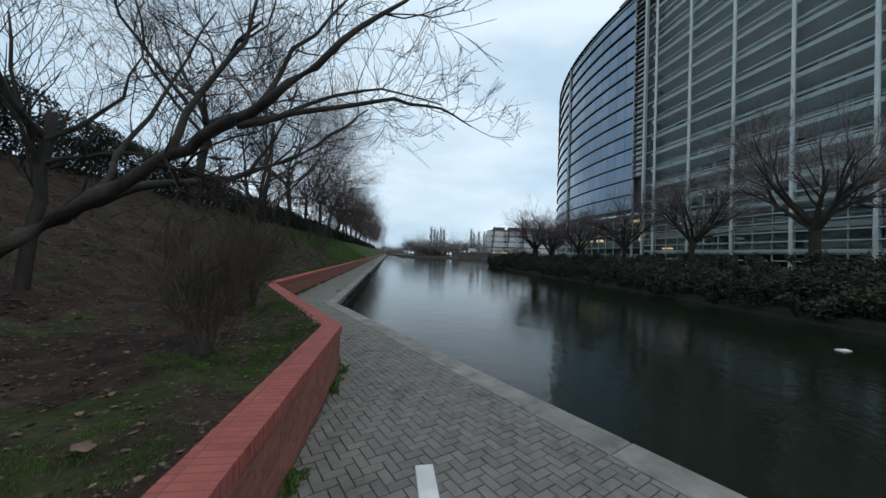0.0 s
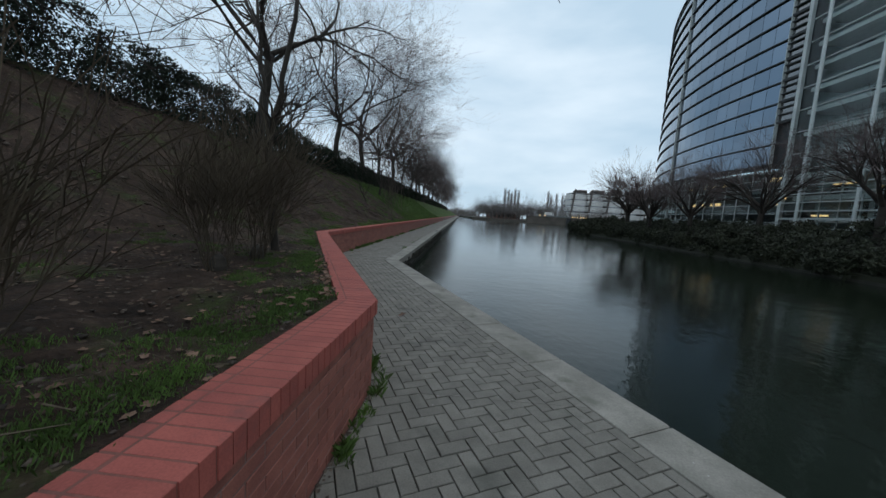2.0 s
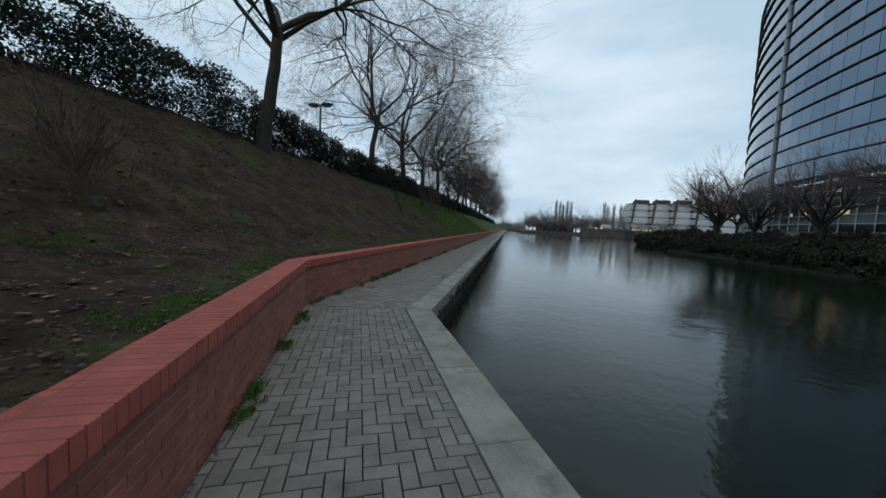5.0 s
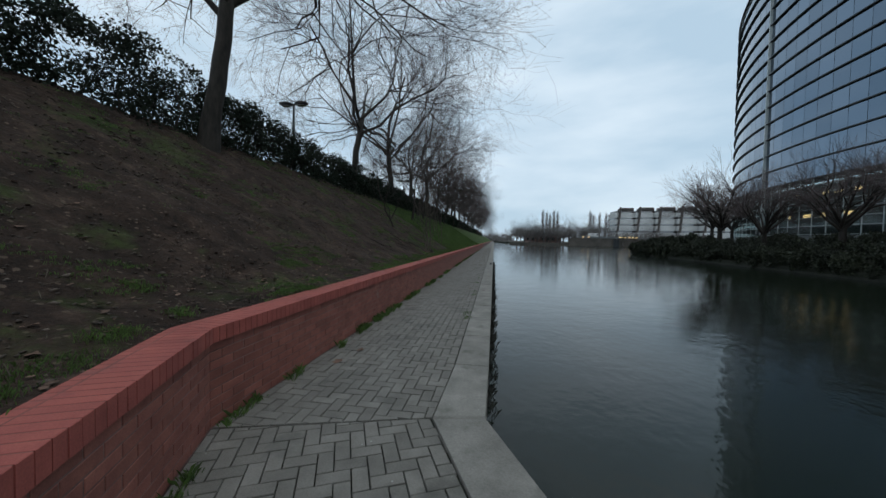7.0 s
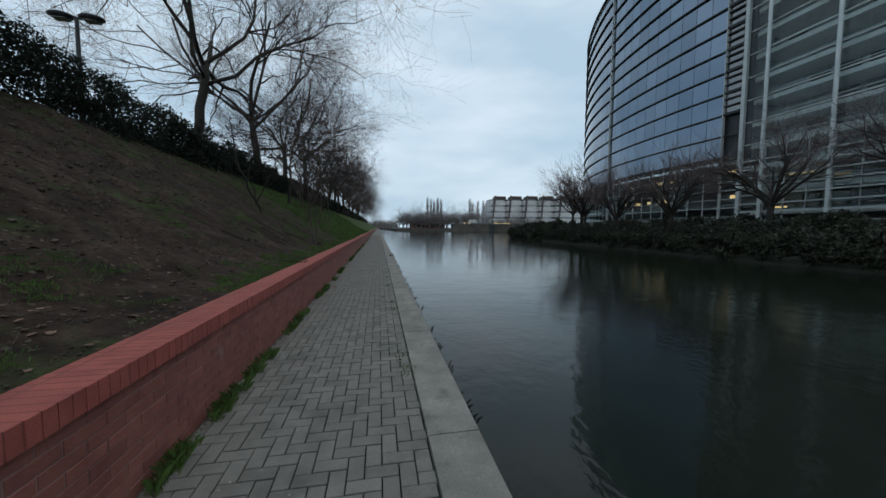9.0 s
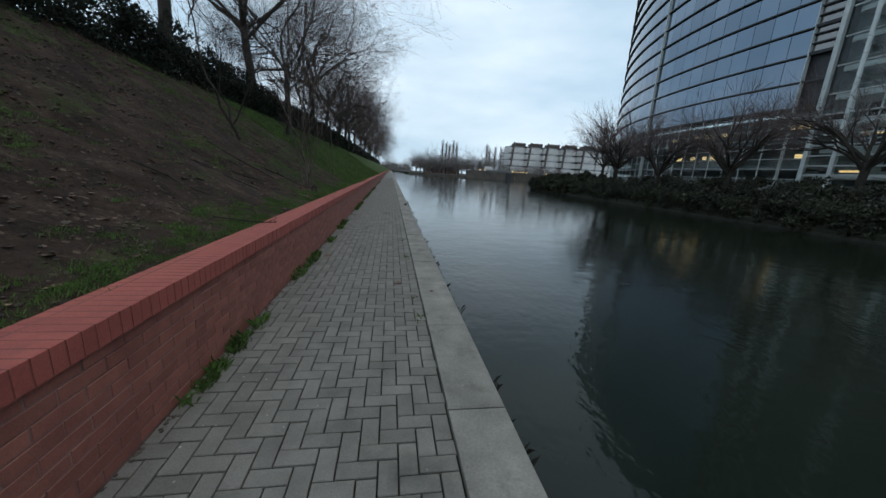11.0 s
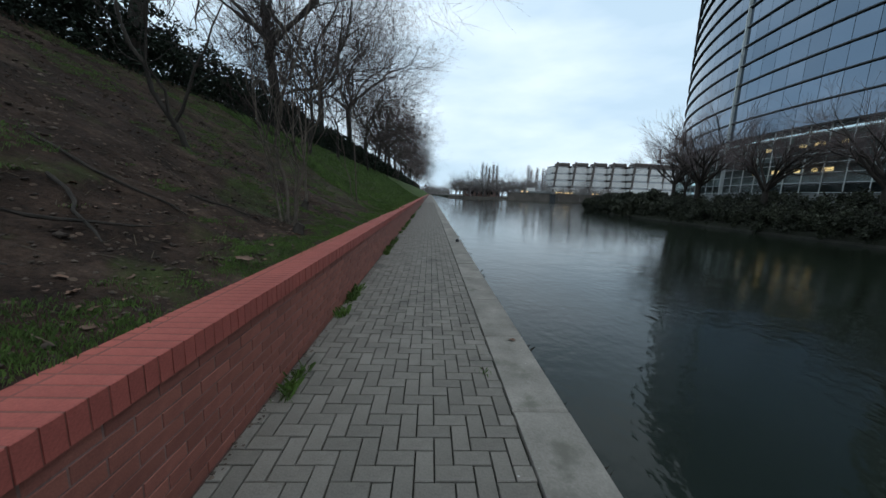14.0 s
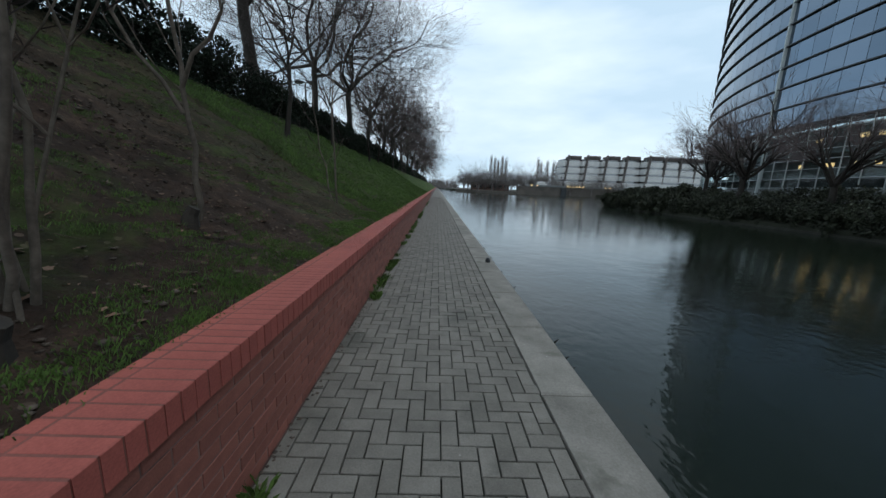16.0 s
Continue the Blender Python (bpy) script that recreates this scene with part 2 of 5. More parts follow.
def soil_material():
    m, n, l, b = mat("soil_slope", 0.95, 0, 0.2)
    soil, sf = noise_ramp(n, l, 2.2, ((0.3, (0.014, 0.009, 0.0065)), (0.55, (0.036, 0.0235, 0.0175)), (0.8, (0.085, 0.06, 0.046))))
    grain, gf = noise_ramp(n, l, 45, ((0.3, (0.55, 0.55, 0.55)), (0.75, (1.5, 1.45, 1.4))), detail=8)
    soil = mixed(n, l, soil, grain, 0.85, "MULTIPLY")
    mid, _ = noise_ramp(n, l, 11, ((0.32, (0.45, 0.45, 0.45)), (0.7, (1.7, 1.65, 1.6))), detail=7, rough=0.7)
    soil = mixed(n, l, soil, mid, 0.8, "MULTIPLY")
    vo = n.new("ShaderNodeTexVoronoi")
    vo.inputs["Scale"].default_value, vo.inputs["Randomness"].default_value = 17, 1.0
    vc = n.new("ShaderNodeTexCoord")
    l.new(vc.outputs["Object"], vo.inputs["Vector"])
    few = n.new("ShaderNodeSeparateColor")
    l.new(vo.outputs["Color"], few.inputs["Color"])
    pick = n.new("ShaderNodeMath")
    pick.operation = "GREATER_THAN"
    pick.inputs[1].default_value = 0.8
    l.new(few.outputs["Red"], pick.inputs[0])
    near = n.new("ShaderNodeMath")
    near.operation = "LESS_THAN"
    near.inputs[1].default_value = 0.33
    l.new(vo.outputs["Distance"], near.inputs[0])
    both = n.new("ShaderNodeMath")
    both.operation = "MULTIPLY"
    l.new(pick.outputs[0], both.inputs[0])
    l.new(near.outputs[0], both.inputs[1])
    scrap, _ = noise_ramp(n, l, 5, ((0.3, (0.035, 0.024, 0.017)), (0.7, (0.14, 0.1, 0.075))))
    soil = mixed(n, l, soil, scrap, both.outputs[0])
    moss, mf = noise_ramp(n, l, 7, ((0.3, (0.018, 0.034, 0.006)), (0.7, (0.06, 0.112, 0.018))))
    patch, pf = noise_ramp(n, l, 0.8, ((0.55, (0, 0, 0)), (0.63, (1, 1, 1))), detail=8, rough=0.68)
    # the far stretch of the slope is a lawn, the near one bare soil
    co = n.new("ShaderNodeTexCoord")
    sp = n.new("ShaderNodeSeparateXYZ")
    l.new(co.outputs["Object"], sp.inputs["Vector"])
    mr = n.new("ShaderNodeMapRange")
    mr.inputs["From Min"].default_value, mr.inputs["From Max"].default_value = 20, 36
    mr.inputs["To Max"].default_value = 0.8
    l.new(sp.outputs["Y"], mr.inputs["Value"])
    ad = n.new("ShaderNodeMath")
    ad.operation, ad.use_clamp = "ADD", True
    sc = n.new("ShaderNodeMath")
    sc.operation = "MULTIPLY"
    sc.inputs[1].default_value = 0.4
    l.new(patch, sc.inputs[0])
    l.new(sc.outputs[0], ad.inputs[0])
    l.new(mr.outputs["Result"], ad.inputs[1])
    l.new(mixed(n, l, soil, moss, ad.outputs[0]), b.inputs["Base Color"])
    bump(n, l, b, gf, 0.8, 0.03)
    return m


M_SOIL = soil_material()
M_LAND = varied("far_ground", (0.018, 0.02, 0.012), (0.035, 0.038, 0.022), 0.05, 0.95, 2, 0.0)


def water_material():
    m, n, l, b = mat("canal_water", 0.09, 0, 0.4)
    b.inputs["Base Color"].default_value = (0.008, 0.012, 0.008, 1)
    b.inputs["IOR"].default_value = 1.33
    co = n.new("ShaderNodeTexCoord")
    hs = []
    for sc, st, de in ((1.3, (1, 1, 1), 3), (7.0, (1.0, 0.7, 1), 2), (0.12, (1, 0.4, 1), 2)):
        mp = n.new("ShaderNodeMapping")
        mp.inputs["Scale"].default_value = st
        no = n.new("ShaderNodeTexNoise")
        no.inputs["Scale"].default_value, no.inputs["Detail"].default_value = sc, de
        l.new(co.outputs["Object"], mp.inputs["Vector"])
        l.new(mp.outputs["Vector"], no.inputs["Vector"])
        hs.append(no.outputs["Fac"])
    k = n.new("ShaderNodeMath")
    k.operation = "MULTIPLY"
    k.inputs[1].default_value = 0.45
    l.new(hs[1], k.inputs[0])
    ad = n.new("ShaderNodeMath")
    l.new(hs[0], ad.inputs[0])
    l.new(k.outputs[0], ad.inputs[1])
    mu = n.new("ShaderNodeMath")
    mu.operation = "MULTIPLY"
    l.new(ad.outputs[0], mu.inputs[0])
    l.new(hs[2], mu.inputs[1])
    bump(n, l, b, mu.outputs[0], 0.5, 0.05)
    return m


def glass_material(name, base, rough=0.06, see=0.0, metal=0.0):
    m, n, l, b = mat(name, rough, metal, 0.9)
    ob = n.new("ShaderNodeObjectInfo")
    ra = n.new("ShaderNodeValToRGB")
    ra.color_ramp.elements[0].color = (*[c * 0.88 for c in base], 1)
    ra.color_ramp.elements[1].color = (*[min(1, c * 1.12) for c in base], 1)
    l.new(ob.outputs["Random"], ra.inputs["Fac"])
    l.new(ra.outputs["Color"], b.inputs["Base Color"])
    b.inputs["IOR"].default_value = 1.9
    if see:
        tr = n.new("ShaderNodeBsdfTransparent")
        tr.inputs["Color"].default_value = (0.93, 0.98, 0.98, 1)
        mx = n.new("ShaderNodeMixShader")
        mx.inputs[0].default_value = see
        l.new(b.outputs[0], mx.inputs[1])
        l.new(tr.outputs[0], mx.inputs[2])
        l.new(mx.outputs[0], n["Material Output"].inputs["Surface"])
    return m


M_WATER = water_material()
M_TOWER = glass_material("tower_glass", (0.155, 0.2, 0.255), 0.07, 0.0, 1.0)
M_ATRIUM = glass_material("atrium_glass", (0.03, 0.04, 0.045), 0.05, 0.9)
M_WINDOW = glass_material("dark_window", (0.03, 0.036, 0.04), 0.1)


def lamp_material(name, colour, power):
    m, n, l, b = mat(name, 0.5)
    b.inputs["Base Color"].default_value = (*colour, 1)
    b.inputs["Emission Color"].default_value = (*colour, 1)
    b.inputs["Emission Strength"].default_value = power
    return m


M_LIT = lamp_material("lit_ceiling_lamp", (1.0, 0.66, 0.28), 0.9)

# ---- plan ----
WALL = [(0.52, -40.0), (1.5, -1.35), (-1.54, 5.2), (-1.54, 330.0)]      # foot of the brick wall
KIN = [(21.0, -40.0), (0.0, 5.64), (0.0, 330.0)]                        # inner edge of the kerb
KOUT = [(21.6, -40.0), (0.41, 5.72), (0.42, 330.0)]                     # outer edge of the kerb
WATER_Z, WALL_TOP, CAP_H = -0.58, 0.73, 0.11


def wall_x(y):
    if y < -1.35:
        return 1.5 + (y + 1.35) * 0.02536
    if y < 5.2:
        return 1.5 + (y + 1.35) / 6.55 * -3.04
    return -1.54


def rise(x):
    return 0.31 * math.log1p(math.exp(min(40, 2 * (-2.3 - x)))) if x > -8 else 0.62 * 5.7 + 0.03 * (-8 - x)


def soil_z(x, y):
    """Height of the planted slope behind the wall."""
    d = wall_x(y) - 0.3 - x
    foot = 0.705 + 0.02 * min(max(d, 0), 1)
    near = max(0.0, 1 - max(d, 0) / 2.5)
    return min(foot + rise(x) - near * rise(min(x + max(d, 0), wall_x(y) - 0.3)), 4.15 + 0.01 * max(0, -7.9 - x))


def offset(line, d):
    """The polyline moved d to its right, with mitred corners."""
    out = []
    for i, p in enumerate(line):
        a, c = line[max(i - 1, 0)], line[min(i + 1, len(line) - 1)]
        def nrm(u, v):
            L = math.hypot(v[0] - u[0], v[1] - u[1]) or 1
            return ((v[1] - u[1]) / L, -(v[0] - u[0]) / L)
        if i == 0:
            n1 = n2 = nrm(p, c)
        elif i == len(line) - 1:
            n1 = n2 = nrm(a, p)
        else:
            n1, n2 = nrm(a, p), nrm(p, c)
        k = 1 + n1[0] * n2[0] + n1[1] * n2[1]
        out.append((p[0] + d * (n1[0] + n2[0]) / k, p[1] + d * (n1[1] + n2[1]) / k))
    return out


def ribbon(left, right, z0, z1):
    """A closed bar between two polylines and two heights."""
    n = len(left)
    vs = [(x, y, z) for z in (z0, z1) for row in (left, right) for x, y in row]
    fs = []
    for i in range(n - 1):
        fs += [(2 * n + i, 3 * n + i, 3 * n + i + 1, 2 * n + i + 1), (i, i + 1, n + i + 1, n + i),
               (i, 2 * n + i, 2 * n + i + 1, i + 1), (n + i, n + i + 1, 3 * n + i + 1, 3 * n + i)]
    fs += [(0, n, 3 * n, 2 * n), (n - 1, 3 * n - 1, 4 * n - 1, 2 * n - 1)]
    return (vs, [f[::-1] for f in fs])


# ---- setting: ground, water, wall, path ----
def build_slope():
    ys = [-40 + 1.0 * i for i in range(26)] + [-14 + 0.16 * i for i in range(270)] + [29.2 + 0.5 * i for i in range(100)] + [80 + 12 * i for i in range(70)]
    us = [0.14 * i for i in range(66)] + [9.4 + 1.0 * i for i in range(8)] + [20, 40, 120, 600, 2500]
    vs, fs = [], []
    for y in ys:
        x0 = wall_x(y) - 0.255
        for u in us:
            x = x0 - u * (1.0 if u > 12 else (x0 + 9.5) / 8.0 if x0 > -1.5 else 1.0)
            near = 1.0 if u < 9 else 0.3
            z = soil_z(x, y) + near * (0.09 * fbm(x * 0.9, y * 0.9) + 0.035 * fbm(x * 4, y * 4, 3)) * min(1, 0.25 + u)
            vs.append((x, y, z))
    k = len(us)
    for i in range(len(ys) - 1):
        for j in range(k - 1):
            fs.append((i * k + j, i * k + j + 1, (i + 1) * k + j + 1, (i + 1) * k + j)[::-1])
    ob = smooth(part("ground_slope", (vs, fs), M_SOIL, kind="structure"))
    tagged(ob, "bare dark soil slope with moss patches and grass", "ground")


build_slope()

bank_edge = [(19.2, -60), (19.4, -10), (19.9, 3), (20.5, 9), (21.4, 16), (22.4, 30), (23.2, 48), (23.7, 59), (24.8, 66), (28, 70), (36, 75), (60, 92), (110, 140), (150, 172)]
far_edge = [(-600, 420), (-40, 420), (2, 330), (8, 215), (20, 182), (60, 172), (110, 170), (150, 172)]


def sheet(name, edge, outer, z, material, label):
    """Land behind a water edge: a short bank and a level sheet to the horizon."""
    n = len(edge)
    vs = [(x, y, -2.5) for x, y in edge] + [(x, y, z) for x, y in edge] + [(x, y, z) for x, y in outer]
    fs = []
    for i in range(n - 1):
        fs += [(i, i + 1, n + i + 1, n + i), (n + i, n + i + 1, 2 * n + i + 1, 2 * n + i)]
    return tagged(part(name, (vs, fs), material, kind="structure"), label, "ground")


def edge_x(y):
    for (xa, ya), (xb, yb) in zip(bank_edge, bank_edge[1:]):
        if ya <= y <= yb:
            return xa + (xb - xa) * (y - ya) / (yb - ya)
    return bank_edge[0][0] if y < 0 else bank_edge[-1][0]


def bank_z(x, y):
    """Height of the opposite bank, which rises from the water's edge."""
    d = max(0.0, x - edge_x(y))
    return -0.2 + 1.5 * min(1.0, d / 5.5)


def build_bank():
    vs, fs = [], []
    us = (0.0, 0.02, 1.4, 2.8, 4.2, 5.6, 30, 3000)
    for x, y in bank_edge:
        for i, u in enumerate(us):
            vs.append((x + u, y + (0 if u < 40 else 19 * max(y, 0)), -2.5 if i == 0 else bank_z(x + u, y)))
    k = len(us)
    for i in range(len(bank_edge) - 1):
        for j in range(k - 1):
            fs.append((i * k + j, i * k + j + 1, (i + 1) * k + j + 1, (i + 1) * k + j))
    tagged(part("ground_bank", (vs, fs), M_LAND, kind="structure"), "low grassy ground of the opposite bank", "ground")


build_bank()
sheet("ground_far", far_edge, [(x * 8, 4000) for x, y in far_edge[:-1]] + [(3000, 3500)], 0.5, M_LAND, "distant ground beyond the canal basin")
part("canal_bed", ([(-600, -60, -2.6), (700, -60, -2.6), (700, 900, -2.6), (-600, 900, -2.6)], [(0, 1, 2, 3)]), M_QUAY, kind="structure")
tagged(part("water", ([(0.3, -60, WATER_Z), (300, -60, WATER_Z), (300, 700, WATER_Z), (0.3, 700, WATER_Z)], [(0, 1, 2, 3)]), M_WATER, kind="structure"),
       "dark green canal water with faint ripples", "water")
# the slanted quay leaves a wedge of ground, the water sheet lies under it
tagged(part("quay_wall", ribbon(offset(KOUT, -1.2), offset(KOUT, -0.05), -2.6, -0.2), M_QUAY, kind="structure"), "dark wet quay wall with moss below the kerb", "wall")
path_bed = tagged(part("path", ribbon(offset(WALL, -0.1), [(KIN[0][0] + .1, KIN[0][1]), (3.24, -1.35), (0.1, 5.64), (0.1, 330)], -0.2, -0.02), M_JOINT, kind="structure"),
                  "grey herringbone paver path with mossy joints", "path")

wall_core = tagged(part("wall_garden", ribbon(offset(WALL, -0.26), offset(WALL, -0.0035), -0.2, WALL_TOP - CAP_H), M_MORTAR, kind="structure"),
                   "low red brick retaining wall along the path", "wall")
coping = tagged(part("coping_trim", ribbon(offset(WALL, -0.262), offset(WALL, 0.018), WALL_TOP - CAP_H, WALL_TOP - 0.0012), M_CAPJOINT, kind="structure"),
                "red brick-on-edge coping with dark joints", "coping")


def frame_of(a, b):
    L = math.hypot(b[0] - a[0], b[1] - a[1])
    ang = math.atan2(b[1] - a[1], b[0] - a[0])
    return L, Matrix.Translation((a[0], a[1], 0)) @ Matrix.Rotation(ang, 4, "Z")


BEDS = ((WALL[0], WALL[1], 24.0, 38.66), (WALL[1], WALL[2], 0.0, 7.22), (WALL[2], WALL[3], 0.0, 60.0))


def block(x0, x1, y0, y1, z0, z1, c=0.0025):
    """A brick whose front, at y0, has worn, chamfered edges."""
    vs = [(x0, y1, z0), (x1, y1, z0), (x1, y1, z1), (x0, y1, z1), (x0, y0 + c, z0), (x1, y0 + c, z0), (x1, y0 + c, z1), (x0, y0 + c, z1),
          (x0 + c, y0, z0 + c), (x1 - c, y0, z0 + c), (x1 - c, y0, z1 - c), (x0 + c, y0, z1 - c)]
    fs = [(8, 9, 10, 11)]
    for k in range(4):
        q = (k + 1) % 4
        fs += [(4 + k, 4 + q, 8 + q, 8 + k), (k, q, 4 + q, 4 + k)]
    return vs, fs


def build_wall_bricks():
    rest = Soup()
    mesh = {}
    h = (WALL_TOP - CAP_H) / 9
    for a, b, s0, s1 in BEDS:
        L, m = frame_of(a, b)
        for row in range(9):
            s = s0 - (0.112 if row % 2 else 0.0)
            while s < s1:
                lo, hi = max(s, s0), min(s + 0.2155, s1)
                s += 0.223
                if hi - lo < 0.03:
                    continue
                z = row * h + 0.004
                out = rnd.uniform(-0.0015, 0.0015)
                near = a == WALL[2] and 6.3 < lo < 13.3 and hi - lo > 0.2
                if near:
                    if "b" not in mesh:
                        me = bpy.data.meshes.new("brick")
                        vs, fs = block(0, 0.2155, 0, 0.05, 0, h - 0.0075)
                        me.from_pydata(vs, [], fs)
                        me.materials.append(M_BRICK)
                        mesh["b"] = me
                    ob = new("brick", mesh["b"])
                    ob.parent = wall_core
                    ob.matrix_basis = m @ Matrix.Translation((lo, out, z))
                else:
                    vs, fs = block(lo, hi, out, 0.05, z, z + h - 0.0075)
                    rest.add([tuple(m @ Vector(v)) for v in vs], fs)
    part("brickwork", rest.done(), M_BRICKS, wall_core, kind="stuff")


def build_coping():
    rest = Soup()
    mesh = {}
    front, rear = offset(WALL, 0.05), offset(WALL, -0.35)
    for bed, (a, b, s0, s1) in enumerate(BEDS):
        L, m = frame_of(a, b)
        s0, s1 = (s0 if bed == 0 else -0.26), (L + 0.26 if bed < 2 else s1)
        s = s0
        while s < s1:
            w = min(0.058, s1 - s)
            near = a == WALL[2] and 4.8 < s < 14.4 and w > 0.05
            for name, y0, y1 in (("coping_brick", -0.022, 0.2), ("coping_closer", 0.208, 0.268)):
                jig = rnd.uniform(-0.002, 0.002)
                vs = [(0, y0, 0), (w, y0, 0), (w, y1, 0), (0, y1, 0), (0, y0, CAP_H - 0.0025), (w, y0, CAP_H - 0.0025), (w, y1, CAP_H - 0.0025), (0, y1, CAP_H - 0.0025),
                      (0.002, y0 + 0.003, CAP_H), (w - 0.002, y0 + 0.003, CAP_H), (w - 0.002, y1 - 0.003, CAP_H), (0.002, y1 - 0.003, CAP_H)]
                fs = [(8, 9, 10, 11)]
                for k in range(4):
                    q = (k + 1) % 4
                    fs += [(4 + k, 4 + q, 8 + q, 8 + k), (k, q, 4 + q, 4 + k)]
                mm = m @ Matrix.Translation((s, jig, WALL_TOP - CAP_H))
                if near:
                    if name not in mesh:
                        me = bpy.data.meshes.new(name)
                        me.from_pydata(vs, [], fs)
                        me.materials.append(M_CAP)
                        mesh[name] = me
                    ob = new(name, mesh[name])
                    ob.parent = coping
                    ob.matrix_basis = mm
                else:
                    q = [tuple((mm @ Vector(v))[:2]) for v in vs[:4]]
                    if bed > 0:
                        q = clip(q, rear[bed], front[bed])
                    if bed < 2 and len(q) > 2:
                        q = clip(q, front[bed + 1], rear[bed + 1])
                    if len(q) > 2:
                        rest.prism(q, WALL_TOP - CAP_H, WALL_TOP, 0.0025, 0.0025)
            s += 0.065
    # the far run of the coping, too far to tell bricks apart
    far = ribbon([(-1.808, 65.2), (-1.808, 330)], [(-1.518, 65.2), (-1.518, 330)], WALL_TOP - CAP_H, WALL_TOP)
    rest.add(*far)
    back = ribbon([(0.22, -40), (0.83, -16)], [(0.54, -40), (1.15, -16)], WALL_TOP - CAP_H, WALL_TOP)
    rest.add(*back)
    part("coping_course", rest.done(), M_CAPS, coping, kind="stuff")


def build_pavers():
    rest = Soup()
    straight = [(( -1.535, 5.22), (-0.002, 5.65), (0.044, 6.8), (0.044, 62.0), (-1.535, 62.0))]
    slant = [((1.505, -1.35), (3.21, -1.35), (-0.004, 5.63), (-1.53, 5.195)), ((1.31, -9.0), (6.73, -9.0), (3.21, -1.35), (1.505, -1.35))]
    ang = math.atan2(3.04, 6.55)
    mesh = {}
    for regions, org, rot, ni, nj in ((straight, (-0.46, 12.0), 0.0, (-12, 6), (-505, 70)), (slant, (0.0, 5.6), ang, (-62, 45), (-10, 175))):
        ca, sa = math.cos(rot), math.sin(rot)
        for i in range(*ni):
            for j in range(*nj):
                s = (i + j) % 4
                if s == 0:
                    r = (i * 0.1 + 0.0038, -(j + 1) * 0.1 + 0.0038, i * 0.1 + 0.1962, -j * 0.1 - 0.0038)
                elif s == 2:
                    r = (i * 0.1 + 0.0038, -(j + 2) * 0.1 + 0.0038, i * 0.1 + 0.0962, -j * 0.1 - 0.0038)
                else:
                    continue
                q = [(r[0], r[1]), (r[2], r[1]), (r[2], r[3]), (r[0], r[3])]
                q = [(org[0] + ca * x - sa * y, org[1] + sa * x + ca * y) for x, y in q]
                for reg in regions:
                    if max(p[0] for p in q) < min(p[0] for p in reg) or min(p[0] for p in q) > max(p[0] for p in reg) or max(p[1] for p in q) < min(p[1] for p in reg) or min(p[1] for p in q) > max(p[1] for p in reg):
                        continue
                    c = q
                    for k in range(len(reg)):
                        c = clip(c, reg[k], reg[(k + 1) % len(reg)])
                        if len(c) < 3:
                            break
                    if len(c) < 3:
                        continue
                    area = 0.5 * abs(sum(c[k][0] * c[(k + 1) % len(c)][1] - c[(k + 1) % len(c)][0] * c[k][1] for k in range(len(c))))
                    if area < 0.0006:
                        continue
                    z = rnd.uniform(-0.0025, 0.0025)
                    if rot == 0.0 and 11.4 < c[0][1] < 15.4 and area > 0.0168:
                        key = "h" if s == 0 else "v"
                        if key not in mesh:
                            one = Soup()
                            w, hh = (0.1924, 0.0924) if s == 0 else (0.0924, 0.1924)
                            one.prism([(0, 0), (w, 0), (w, hh), (0, hh)], -0.05, 0.0)
                            me = bpy.data.meshes.new("paver")
                            me.from_pydata(one.v, [], one.f)
                            me.materials.append(M_PAVER)
                            mesh[key] = me
                        ob = new("paver", mesh[key])
                        ob.parent = path_bed
                        ob.location = (q[0][0], q[0][1], z)
                    else:
                        rest.prism(c, -0.05, z)
    part("paving", rest.done(), M_PAVERS, path_bed, kind="stuff")
    far = ribbon([(-1.53, 62.05), (-1.53, 330)], [(0.044, 62.05), (0.044, 330)], -0.1, 0.0)
    part("far_paving", far, M_PAVERS, path_bed, kind="stuff")


def build_kerb():
    kerb = thing("kerb", "pale grey concrete kerb slabs edging the canal", "kerb", kind="structure")
    slabs = []
    # straight run, slabs of about 1.15 m
    edges = [5.645, 6.79]
    while edges[-1] < 60:
        edges.append(edges[-1] + 1.15)
    for a, b in zip(edges, edges[1:]):
        i0, i1 = ((0.05 if a > 5.7 else 0.002), a + 0.004), (0.05, b - 0.004)
        o0, o1 = ((0.42, a + 0.004) if a > 5.7 else (0.412, 5.724)), (0.42, b - 0.004)
        slabs.append([i0, o0, o1, i1])
    slabs.append([(0.05, edges[-1]), (0.42, edges[-1]), (0.42, 330), (0.05, 330)])
    d = Vector((21.0, -45.64)).normalized()
    s = 0.0
    while s < 50:
        e = s + 1.15
        i0, i1 = Vector((0, 5.64)) + d * (s + 0.004), Vector((0, 5.64)) + d * (e - 0.004)
        n = Vector((-d.y, d.x)) * 0.408
        o0 = i0 + n if s > 0 else Vector((0.41, 5.715))
        slabs.append([tuple(i1), tuple(i1 + n), tuple(o0), tuple(i0)])
        s = e
    for q in slabs:
        so = Soup()
        so.prism(q, -0.24, 0.006 + rnd.uniform(-0.003, 0.003), 0.012, 0.012)
        part("slab", so.done(), M_KERB, kerb)


build_kerb()

